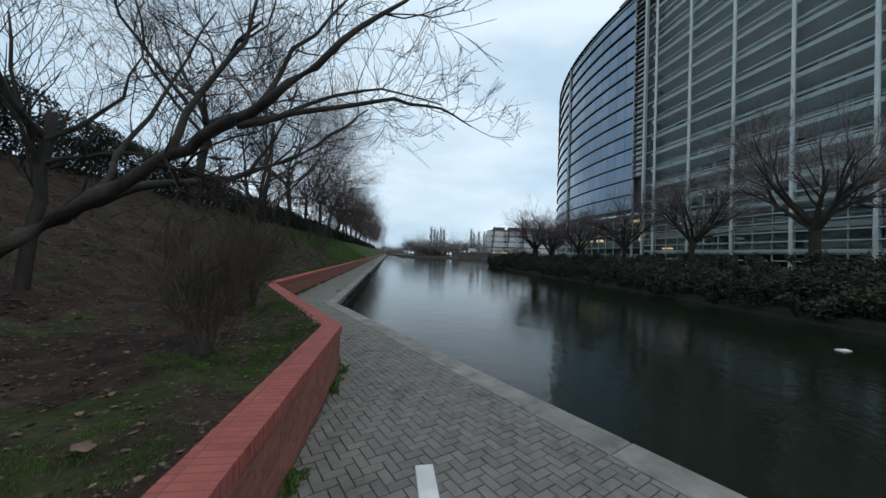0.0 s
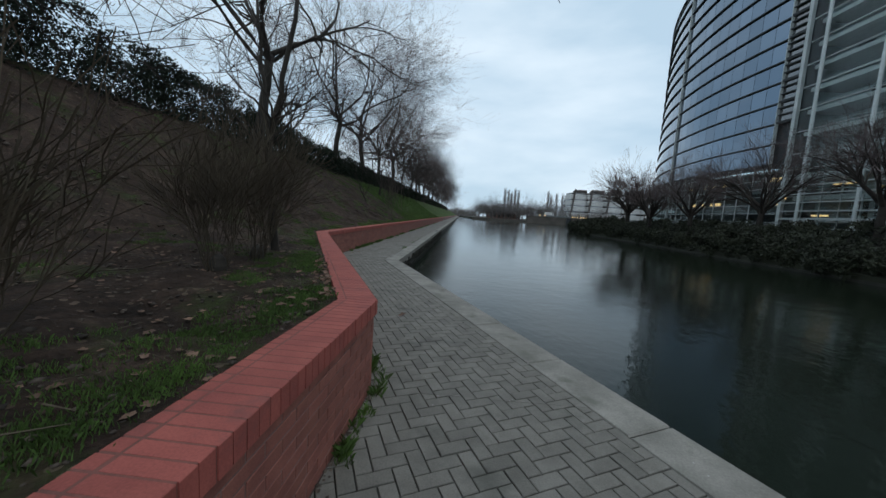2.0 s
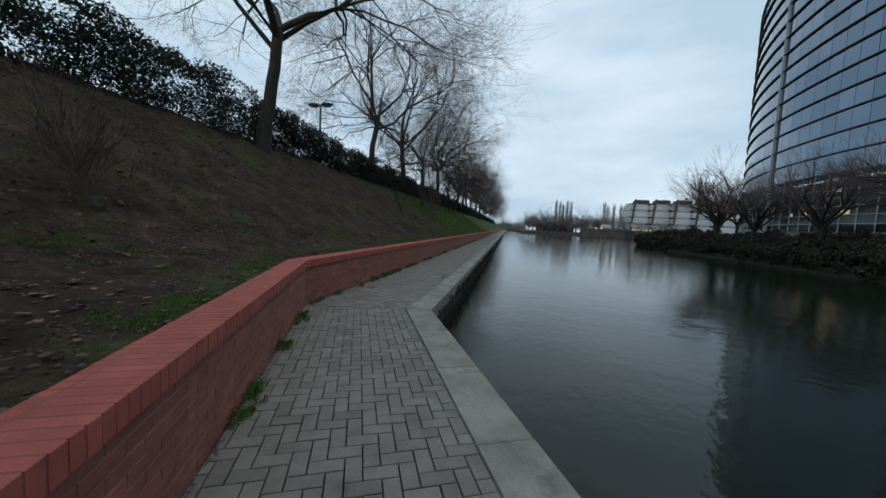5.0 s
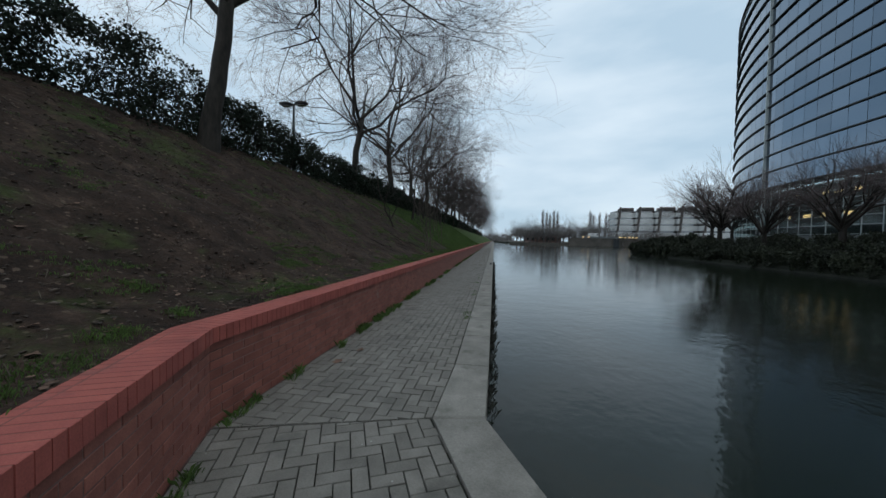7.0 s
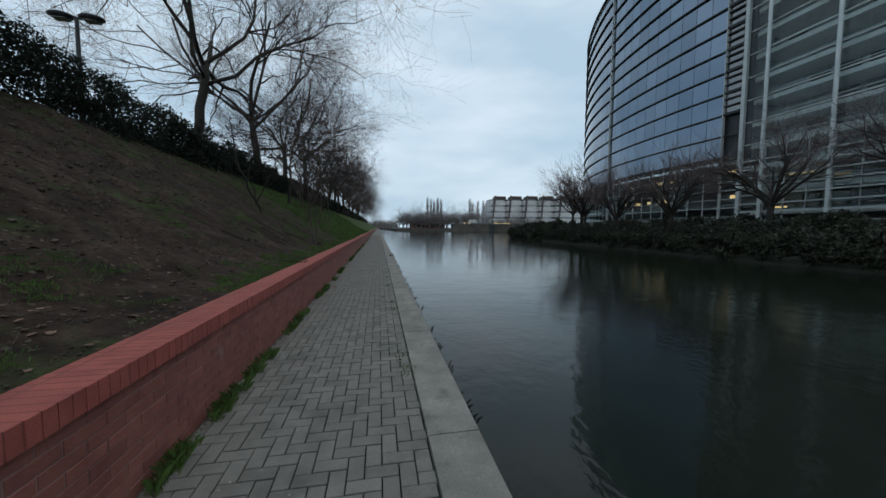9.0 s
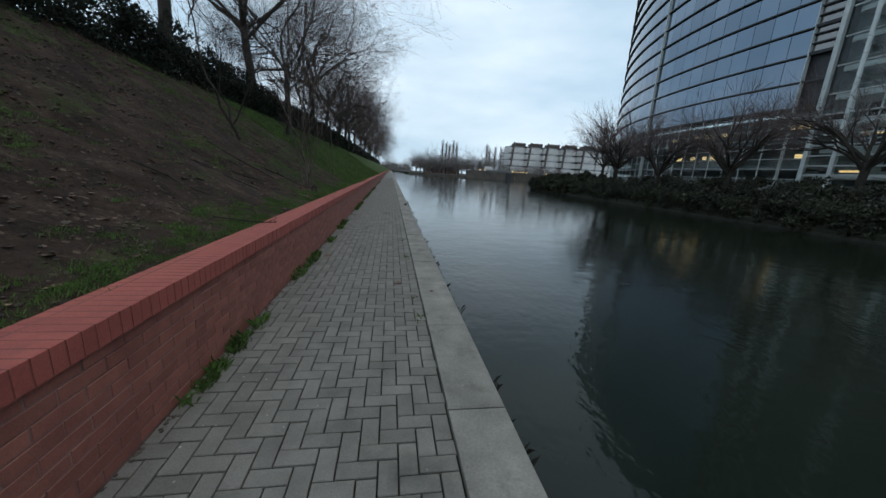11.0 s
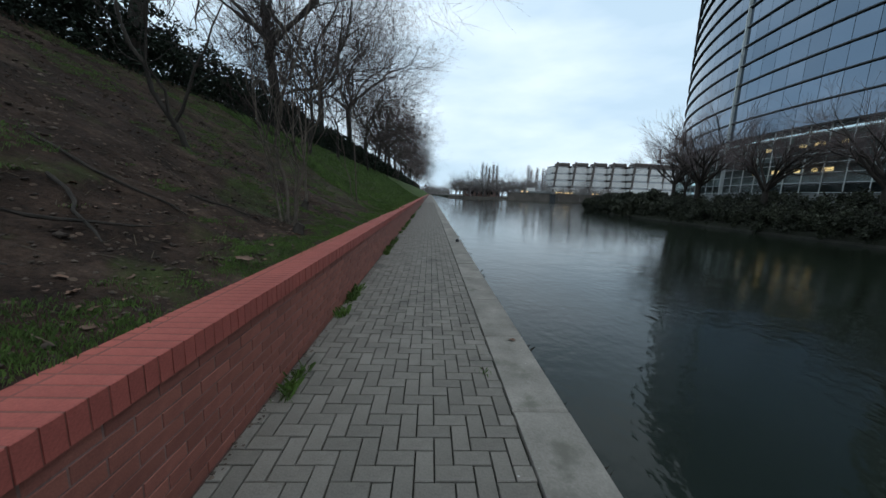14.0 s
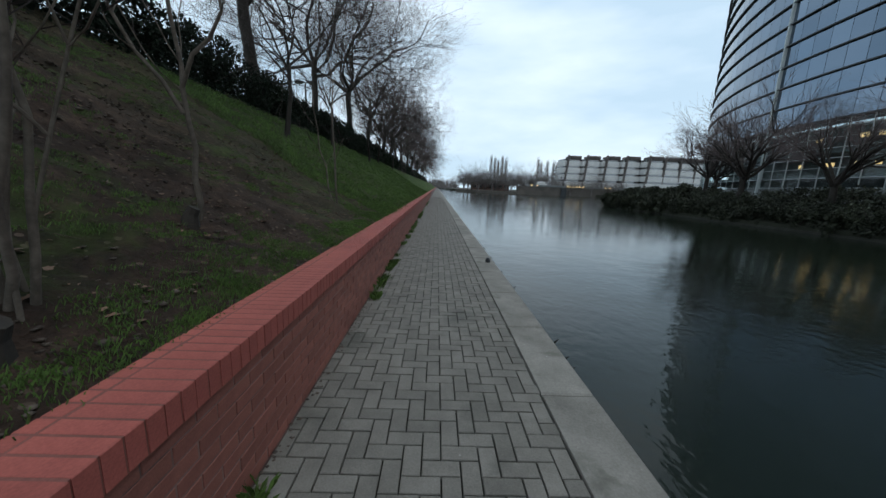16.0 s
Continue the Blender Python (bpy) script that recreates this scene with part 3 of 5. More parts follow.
# ---- trees ----
def grow(soup_limb, soup_twig, rng, p, d, length, r, level, spread=0.55, droop=0.0, twig_level=3, kids=(4, 5, 6), bend=0.22, up=0.12, thin=0.004):
    """A limb, its forks, and the twigs on them."""
    n = 5 if level < 3 else 3 if level < twig_level else 2
    pts, rad = [p.copy()], [r]
    q, dd = p.copy(), d.normalized()
    for i in range(n):
        dd = (dd + Vector((rng.gauss(0, bend), rng.gauss(0, bend), rng.gauss(0, bend) + up - droop)) * (1.0 if level else 0.4)).normalized()
        q = q + dd * length / n
        pts.append(q.copy())
        rad.append(max(r * (1 - 0.62 * (i + 1) / n), min(r, thin)))
    (soup_limb if level < twig_level - 1 else soup_twig).tube(pts, rad, 7 if level == 0 else 5 if level < twig_level - 1 else 3)
    if level >= twig_level:
        return
    for k in range(kids[min(level, len(kids) - 1)]):
        t = rng.uniform(0.35, 1.0) if level else rng.uniform(0.55, 1.0)
        i = min(int(t * n), n - 1)
        o = pts[i].lerp(pts[i + 1], t * n - i)
        dk = (pts[i + 1] - pts[i]).normalized()
        side = dk.orthogonal().normalized()
        side.rotate(Matrix.Rotation(rng.uniform(0, 6.283), 3, dk))
        nd = (dk * (1 - spread * 0.6) + side * spread * rng.uniform(0.7, 1.3)).normalized()
        grow(soup_limb, soup_twig, rng, o, nd, length * rng.uniform(0.5, 0.78), max(rad[i] * rng.uniform(0.45, 0.65), thin * 0.7), level + 1, spread, droop, twig_level, kids, bend, up, thin)


def bare_tree(name, label, seed, trunk_h, trunk_r, limbs, limb_len, kids, lean=(0, 0), material=M_BARK, spread=0.6, twig_level=4, rise=0.9, up=0.1, droop=0.0, bend=0.2, thin=0.004, twig=M_TWIG):
    rng = random.Random(seed)
    root = thing(name, label, "tree")
    tr, li, tw = Soup(), Soup(), Soup()
    pts, rad = [], []
    for i in range(8):
        t = i / 7
        pts.append(Vector((lean[0] * t + 0.05 * rng.gauss(0, 1) * t, lean[1] * t + 0.05 * rng.gauss(0, 1) * t, trunk_h * t - 0.5 * (i == 0))))
        rad.append(trunk_r * (1.35 - 0.35 * min(1, t * 4)) * (1 - 0.25 * t))
    tr.tube(pts, rad, 10)
    for k in range(limbs):
        a = 6.283 * k / limbs + rng.uniform(-0.5, 0.5)
        base = pts[-1] - Vector((0, 0, trunk_h * rng.uniform(0, 0.22) * (k > 0)))
        d = Vector((math.cos(a), math.sin(a), rise * rng.uniform(0.7, 1.5)))
        grow(li, tw, rng, base, d, limb_len * rng.uniform(0.8, 1.15), trunk_r * rng.uniform(0.42, 0.6), 1, spread, droop, twig_level, kids, bend, up, thin)
    smooth(part("trunk", tr.done(), material, root))
    smooth(part("branchwork", li.done(), material, root, "forked bare limbs"))
    part("crown", tw.done(), M_FARHAZE if material is M_FARHAZE else twig, root, "fine leafless brown twigs", "stuff")
    return root


def build_hill_trees():
    heavy = [bare_tree("plane_tree", "tall bare plane tree with pale mottled bark on the bank", s, h, r, 7, 5.8, (0, 5, 5, 6, 6), lean, spread=0.66, rise=1.0, twig_level=5, up=0.045, bend=0.26, thin=0.003, twig=M_CROWN)
             for s, h, r, lean in ((3, 4.3, 0.23, (0.5, 0.2)), (11, 4.6, 0.21, (0.45, 0.3)))]
    light = [bare_tree("plane_tree", "tall bare plane tree in the row along the hedge", s, 4.3, 0.27, 8, 5.9, (0, 6, 7, 9), (0.5, 0.2), spread=0.66, rise=0.95, up=0.045, bend=0.25, thin=0.006, twig=M_CROWN)
             for s in (23, 29)]
    spots = [(-7.3, 11.2), (-8.1, 22.3), (-8.1, 31.0), (-8.5, 38.5), (-8.2, 46.0), (-8.6, 54.0), (-8.2, 62.0), (-8.5, 71.0), (-8.2, 80.0), (-8.6, 90.0), (-8.2, 101.0),
             (-8.4, 113.0), (-8.2, 126.0), (-8.5, 140.0), (-8.3, 156.0), (-8.4, 174.0), (-8.2, 195.0), (-8.4, 220.0)]
    done = set()
    for i, (x, y) in enumerate(spots):
        src = heavy[i % 2] if i < 6 else light[i % 2]
        sc = (1.0, 1.08, 1.12, 1.05, 1.15, 1.1, 1.2)[i % 7]
        m = pose(x, y, soil_z(x, y) - 0.2, 0, 0, (0, 15, 160, 75, 250, 310)[i % 6])
        if src.name not in done:
            done.add(src.name)
            src.matrix_basis = m
            tagged(src, group="trees along the bank")
        else:
            copy_thing(src, m).scale = (sc, sc, sc)
    # slim young trees between the tall ones
    small = bare_tree("young_tree", "slim bare young tree at the foot of the hedge", 31, 2.4, 0.08, 6, 2.6, (0, 5, 6, 6), (0.2, 0.1), spread=0.6, rise=1.3)
    small.matrix_basis = pose(-5.6, 27.5, soil_z(-5.6, 27.5) - 0.1)
    for x, y, a in ((-6.4, 35.0, 80), (-6.0, 43.0, 200), (-6.6, 50.0, 310), (-6.2, 58.0, 40)):
        copy_thing(small, pose(x, y, soil_z(x, y) - 0.1, 0, 0, a))


def build_bank_trees():
    kinds = [bare_tree("bank_tree", "dark bare tree with a broad V-shaped crown on the far bank", s, 2.9, 0.25, 10, 3.5, (0, 5, 6, 7), (0.1, 0.0), M_BARKR, spread=0.46, rise=0.95, up=0.05, bend=0.1, thin=0.006, twig=M_CROWN)
             for s in (5, 17)]
    for i, (x, y, s) in enumerate(((25.6, 8.6, 1.15), (26.0, 16.6, 0.95), (25.6, 23.8, 0.92), (25.0, 31.0, 0.92), (24.6, 37.6, 0.9), (25.6, 45.4, 1.1), (31, 56, 1.0), (38, 63, 1.0))):
        m = pose(x, y, bank_z(x, y) - 0.1, 0, 0, 70 * i)
        if i < 2:
            kinds[i].matrix_basis = m
            kinds[i].scale = (s, s, s)
            tagged(kinds[i], group="trees on the far bank")
        else:
            copy_thing(kinds[i % 2], m).scale = (s, s, s)


def limb_tree(name, label, stems, seed, material, side_twigs=6, twig_len=0.9, kids=(0, 0, 3, 3), up=0.1, droop=0.0):
    """A tree given by its main stems: each a list of points with a radius at both ends."""
    rng = random.Random(seed)
    root = thing(name, label, "tree", at=stems[0][0][0])
    o = Vector(stems[0][0][0])
    tr, tw, first = Soup(), Soup(), None
    for pts, r0, r1 in stems:
        P = [Vector(p) - o for p in pts]
        fine = []
        for a, b in zip(P, P[1:]):
            for t in (0, 0.33, 0.66):
                fine.append(a.lerp(b, t) + Vector((rng.gauss(0, 1), rng.gauss(0, 1), rng.gauss(0, 1))) * 0.02 * (a - b).length)
        fine.append(P[-1])
        n = len(fine)
        tr.tube(fine, [r0 + (r1 - r0) * i / (n - 1) for i in range(n)], 8)
        for k in range(side_twigs):
            t = rng.uniform(0.4, 1.0)
            i = min(int(t * (n - 1)), n - 2)
            dk = (fine[i + 1] - fine[i]).normalized()
            s = dk.orthogonal().normalized()
            s.rotate(Matrix.Rotation(rng.uniform(0, 6.283), 3, dk))
            grow(tr, tw, rng, fine[i], (dk * 0.7 + s * 0.8), twig_len * rng.uniform(0.6, 1.4), max(r1 * 0.6, 0.006), 2, 0.6, droop, 4, kids, 0.2, up)
    smooth(part("trunk", tr.done(), material, root))
    part("crown", tw.done(), M_TWIG, root, "fine leafless twigs with few dry seed heads", "stuff")
    return root


def build_near_trees():
    # the leaning tree whose boughs reach out over the path
    limb_tree("leaning_tree", "leaning bare plane tree reaching out over the path", [
        ([(-1.5, -3.75, 1.0), (-1.0, -3.45, 1.72), (-0.43, -3.22, 2.25), (0.1, -3.2, 2.66), (0.75, -3.45, 2.95), (1.3, -3.7, 3.25), (1.9, -3.5, 3.95), (2.4, -3.2, 4.6)], 0.085, 0.014),
        ([(-0.62, -3.2, 2.12), (-0.35, -2.85, 2.46), (-0.05, -2.4, 2.6), (0.38, -2.1, 2.77), (0.9, -1.65, 3.2), (1.42, -1.17, 3.79), (1.75, -0.8, 4.3)], 0.056, 0.012),
        ([(0.38, -2.1, 2.77), (0.62, -1.9, 3.3), (0.8, -1.6, 4.2)], 0.026, 0.01),
        ([(0.05, -3.2, 2.6), (0.18, -3.08, 2.58), (0.32, -3.0, 2.58)], 0.034, 0.026),
        ([(0.75, -3.35, 2.95), (1.4, -3.1, 3.3), (2.2, -2.8, 3.62), (2.8, -2.4, 3.75), (3.3, -2.0, 3.7)], 0.035, 0.008),
        ([(0.5, -3.3, 2.85), (1.2, -2.7, 3.5), (2.0, -2.1, 4.1), (2.9, -1.5, 4.2)], 0.03, 0.008),
        ([(0.1, -3.2, 2.66), (0.2, -2.9, 3.4), (0.5, -2.6, 4.2), (0.6, -2.3, 5.2)], 0.04, 0.012),
        ([(-0.43, -3.22, 2.25), (-0.6, -2.6, 3.0), (-0.5, -2.1, 3.9), (-0.2, -1.8, 5.0)], 0.03, 0.01),
        ([(0.9, -3.4, 3.05), (1.2, -3.2, 3.8), (1.7, -3.0, 4.6)], 0.03, 0.01)], 41, M_BARK, 10, 0.8, (0, 0, 4, 4))
    limb_tree("pollard_tree", "small pollarded bare tree on the soil slope", [
        ([(-2.5, -1.5, 1.2), (-2.45, -1.45, 2.4), (-2.35, -1.4, 3.6)], 0.08, 0.06),
        ([(-2.4, -1.42, 3.2), (-2.0, -1.1, 3.7), (-1.7, -0.8, 4.8)], 0.04, 0.012),
        ([(-2.4, -1.42, 3.1), (-2.9, -1.3, 3.8), (-3.1, -1.2, 5.0)], 0.04, 0.012),
        ([(-2.4, -1.42, 2.9), (-1.8, -1.3, 3.1), (-1.2, -0.9, 3.3), (-0.8, -0.5, 3.9)], 0.03, 0.01)], 44, M_BARK, 8, 1.0, (0, 0, 4, 4), up=0.2)
    # a pruned tree with a cut stub and two dark stems
    limb_tree("pruned_tree", "dark pruned tree with a cut stub on the slope", [
        ([(-0.62, 1.0, 0.55), (-0.66, 1.0, 1.4), (-0.72, 0.98, 2.1), (-0.68, 0.97, 2.5), (-0.5, 1.05, 3.2), (-0.42, 1.2, 4.6)], 0.062, 0.03),
        ([(-0.7, 0.97, 2.4), (-0.85, 1.05, 2.8), (-0.9, 1.15, 3.4), (-1.1, 1.3, 4.4)], 0.036, 0.02),
        ([(-0.69, 0.97, 2.42), (-0.58, 0.88, 2.68)], 0.034, 0.032)], 43, M_BARK, 7, 0.9, (0, 0, 4, 4))
    # saplings near the wall
    limb_tree("sapling", "slender sapling clump with pale bark beside the brick wall", [
        ([(-2.4, 17.45, 0.78), (-2.42, 17.45, 1.4), (-2.5, 17.4, 1.9), (-2.4, 17.45, 2.6), (-2.2, 17.6, 3.2), (-2.0, 17.7, 4.2)], 0.024, 0.01),
        ([(-2.34, 17.5, 0.78), (-2.3, 17.55, 1.6), (-2.36, 17.55, 2.4), (-2.3, 17.6, 3.6)], 0.016, 0.006),
        ([(-2.36, 17.4, 0.78), (-2.2, 17.4, 1.5), (-2.1, 17.4, 2.4), (-2.15, 17.4, 3.3)], 0.018, 0.006),
        ([(-2.45, 17.4, 0.78), (-2.6, 17.35, 1.7), (-2.75, 17.3, 3.0)], 0.018, 0.006),
        ([(-2.42, 17.5, 0.8), (-2.7, 17.55, 2.0), (-2.8, 17.55, 3.6)], 0.012, 0.004),
        ([(-2.3, 17.42, 0.8), (-2.34, 17.5, 1.8), (-2.5, 17.6, 3.2)], 0.01, 0.004),
        ([(-2.44, 17.52, 0.8), (-2.5, 17.6, 1.7), (-2.45, 17.7, 3.4)], 0.011, 0.004),
        ([(-2.38, 17.5, 0.8), (-2.15, 17.6, 1.9), (-1.95, 17.7, 2.9)], 0.009, 0.003)], 47, M_SAPL, 7, 0.7, up=0.18)
    limb_tree("sapling", "slender sapling standing on the grassy slope", [
        ([(-2.75, 19.1, 0.98), (-2.75, 19.1, 1.6), (-2.8, 19.1, 2.3), (-2.9, 19.1, 3.2), (-3.0, 19.1, 4.4)], 0.024, 0.009),
        ([(-2.78, 19.1, 2.1), (-2.5, 19.1, 2.7), (-2.4, 19.0, 3.9)], 0.018, 0.006),
        ([(-2.78, 19.1, 1.9), (-3.2, 19.0, 2.6), (-3.5, 18.9, 3.7)], 0.018, 0.006)], 53, M_SAPL, 5, 0.7, up=0.18)
    limb_tree("sapling", "crooked sapling with several thin stems", [
        ([(-2.6, 22.5, 0.95), (-2.6, 22.5, 2.2), (-2.7, 22.5, 3.6)], 0.022, 0.007),
        ([(-2.6, 22.5, 0.95), (-2.9, 22.6, 2.0), (-3.0, 22.6, 3.0)], 0.018, 0.006)], 59, M_SAPL, 4, 0.7, up=0.18)
    limb_tree("sapling", "young bare tree leaning from a cut stump", [
        ([(-4.15, 18.3, 1.75), (-4.3, 18.3, 2.1), (-4.6, 18.25, 2.7), (-4.9, 18.2, 3.6), (-5.1, 18.2, 5.0)], 0.05, 0.014),
        ([(-4.4, 18.3, 2.2), (-4.0, 18.3, 3.0), (-3.6, 18.4, 4.0)], 0.028, 0.008),
        ([(-4.3, 18.3, 2.1), (-4.5, 18.1, 3.0), (-4.4, 18.0, 4.2)], 0.025, 0.008)], 61, M_BARK, 6, 0.9, up=0.15)
    # low stumps at the foot of the saplings
    for at, r in (((-2.2, 17.2, soil_z(-2.2, 17.2)), 0.06), ((-2.75, 18.95, soil_z(-2.75, 18.95)), 0.05)):
        so = Soup()
        so.tube([Vector((0, 0, -0.1)), Vector((0.02, 0.01, 0.05)), Vector((0.05, 0.02, 0.11))], [r * 1.7, r * 1.1, r * 0.9], 9)
        ob = part("tree_stump", so.done(), M_BARK)
        ob.location = at
        tagged(ob, "low rotten tree stump in the soil", "stump", "stumps")


def twig_bush(name, label, at, seed, stems, height, spread, material):
    rng = random.Random(seed)
    root = thing(name, label, "bush", at=at)
    st, tw = Soup(), Soup()
    for k in range(stems):
        a = rng.uniform(0, 6.283)
        d = Vector((math.cos(a) * spread * rng.uniform(0.2, 1), math.sin(a) * spread * rng.uniform(0.2, 1), 1))
        p = Vector((math.cos(a) * 0.08, math.sin(a) * 0.08, -0.05))
        grow(st, tw, rng, p, d, height * rng.uniform(0.6, 1.0), 0.0035, 2, 0.42, 0, 4, (0, 0, 5, 4), 0.12, 0.08)
    stump = Soup()
    stump.tube([Vector((0, 0, -0.15)), Vector((0.02, 0, 0.03)), Vector((0.01, 0.015, 0.1)), Vector((0, 0.02, 0.15))], [0.09, 0.085, 0.07, 0.03], 9)
    part("stool", stump.done(), M_BARK, root, "dark knobbly stump")
    part("stem_clump", st.done(), material, root)
    part("crown", tw.done(), material, root, "dense thin brown twigs", "stuff")
    return root


def leaf_cloud(name, label, spans, count, size, material, seed, parent, flat=1.0, ratio=0.55):
    """Leaves in lumps along a hedge. spans: x0, x1, y0, y1, foot(x, y), height."""
    rng = random.Random(seed)
    so = Soup()
    for x0, x1, y0, y1, foot, high, share in spans:
        lumps = []
        n = max(6, int((y1 - y0) * 7 * max(1, (x1 - x0) / 2)))
        for i in range(n):
            x, y = rng.uniform(x0, x1), rng.uniform(y0, y1)
            lumps.append((x, y, foot(x, y) + high * rng.uniform(0.1, 0.88), rng.uniform(0.2, 0.46) * high / 1.7))
        for i in range(int(count * share)):
            x, y, z, r = lumps[rng.randrange(n)]
            d = Vector((rng.gauss(0, 1), rng.gauss(0, 1), rng.gauss(0, 0.8))).normalized() * r * rng.uniform(0.45, 1.08)
            so.leaf(Vector((x, y, z)) + d, size * rng.uniform(0.6, 1.3) * (1 if y0 < 50 else 2.2), rng, flat, ratio)
    return part(name, so.done(), material, parent, label, "stuff")


def hedge_leaves(parent, y0, y1, count, size, seed):
    rng = random.Random(seed)
    so = Soup()
    for k in range(count):
        y = rng.uniform(y0, y1)
        top = 1.72 + 0.5 * fbm(y * 0.45, 2.2) + 0.22 * fbm(y * 2.1, 8.0) + (0.25 if y < 14 else 0.0)
        x = -8.15 + rng.uniform(-0.8, 0.8) * (1 + 0.2 * fbm(y, 5.0))
        h = top * rng.random() ** 0.8
        if fbm(x * 1.3, y * 1.3, h * 1.6) < -0.1 + 0.3 * (h / top - 0.6):
            continue
        so.leaf(Vector((x, y, soil_z(x, y) - 0.25 + h + 0.12 * rng.random())), size * rng.uniform(0.6, 1.35), rng, 1.0, 0.55)
    part("foliage", so.done(), M_IVY, parent, "dark glossy evergreen leaves with gaps", "stuff")


def build_hedges():
    hedge = thing("hedge", "dense dark evergreen hedge along the top of the slope", "hedge")
    hedge_leaves(hedge, -14, 20, 210000, 0.085, 5)
    hedge_leaves(hedge, 20, 50, 110000, 0.12, 6)
    hedge_leaves(hedge, 50, 230, 60000, 0.4, 7)
    st = Soup()
    rng = random.Random(9)
    for k in range(330):
        y = -14 + k * 0.3 + rng.uniform(-0.2, 0.2)
        x = rng.uniform(-8.7, -7.7)
        q = Vector((x, y, 3.6))
        st.tube([q, q + Vector((rng.gauss(0, 0.15), rng.gauss(0, 0.15), 0.8)), q + Vector((rng.gauss(0, 0.3), rng.gauss(0, 0.3), 1.6))], [0.02, 0.015, 0.006], 4)
    part("stem_clump", st.done(), M_BARK, hedge)
    y = -30.0
    k = 0
    while y < 68:
        step = 4.5 if y < 60 else 2.5
        x0 = min(edge_x(y), edge_x(y + step)) + 0.1
        shrub = thing("shrub", "low dark evergreen shrub on the far bank", "shrub", "shrubs on the far bank")
        leaf_cloud("foliage", "", [(x0, x0 + 5.0, y, y + step, lambda x, q: bank_z(x, q) - 0.35, 1.9, 1.0), (x0 - 0.1, x0 + 0.9, y, y + step, lambda x, q: -0.45, 1.5, 0.6)], 3000 if y < -4 else 9000, 0.19, M_SHRUB, 100 + k, shrub)
        st = Soup()
        rng = random.Random(200 + k)
        for q in range(14):
            p = Vector((x0 + rng.uniform(0, 4), y + rng.uniform(0, step), 0))
            p.z = bank_z(p.x, p.y) - 0.1
            st.tube([p, p + Vector((rng.gauss(0, 0.3), rng.gauss(0, 0.3), rng.uniform(0.9, 1.7)))], [0.03, 0.01], 4)
        part("stem_clump", st.done(), M_BARKR, shrub, kind="stuff")
        y += step
        k += 1
    part("bank_foot", ribbon([(x + 1.2, y) for x, y in bank_edge[:11]], [(x - 0.08, y) for x, y in bank_edge[:11]], -2.5, -0.44), M_QUAY, kind="structure")


build_hill_trees()
build_bank_trees()
build_near_trees()
build_hedges()
for i, (x, y, h, n) in enumerate(((0.3, -2.85, 0.8, 17), (-0.3, -0.65, 0.95, 18), (-0.45, 0.25, 1.15, 22), (-3.3, 3.6, 0.9, 12))):
    twig_bush("willow_bush", "bare brown many-stemmed bush on the soil slope", (x, y, soil_z(x, y)), 70 + i, int(n * 1.6), h * 1.1, 0.5, M_BUSH)

# ---- buildings ----
FLOOR, TOPZ = 2.23, 39.8
TC, TR = Vector((95.4, 42.86, 0)), 59.47


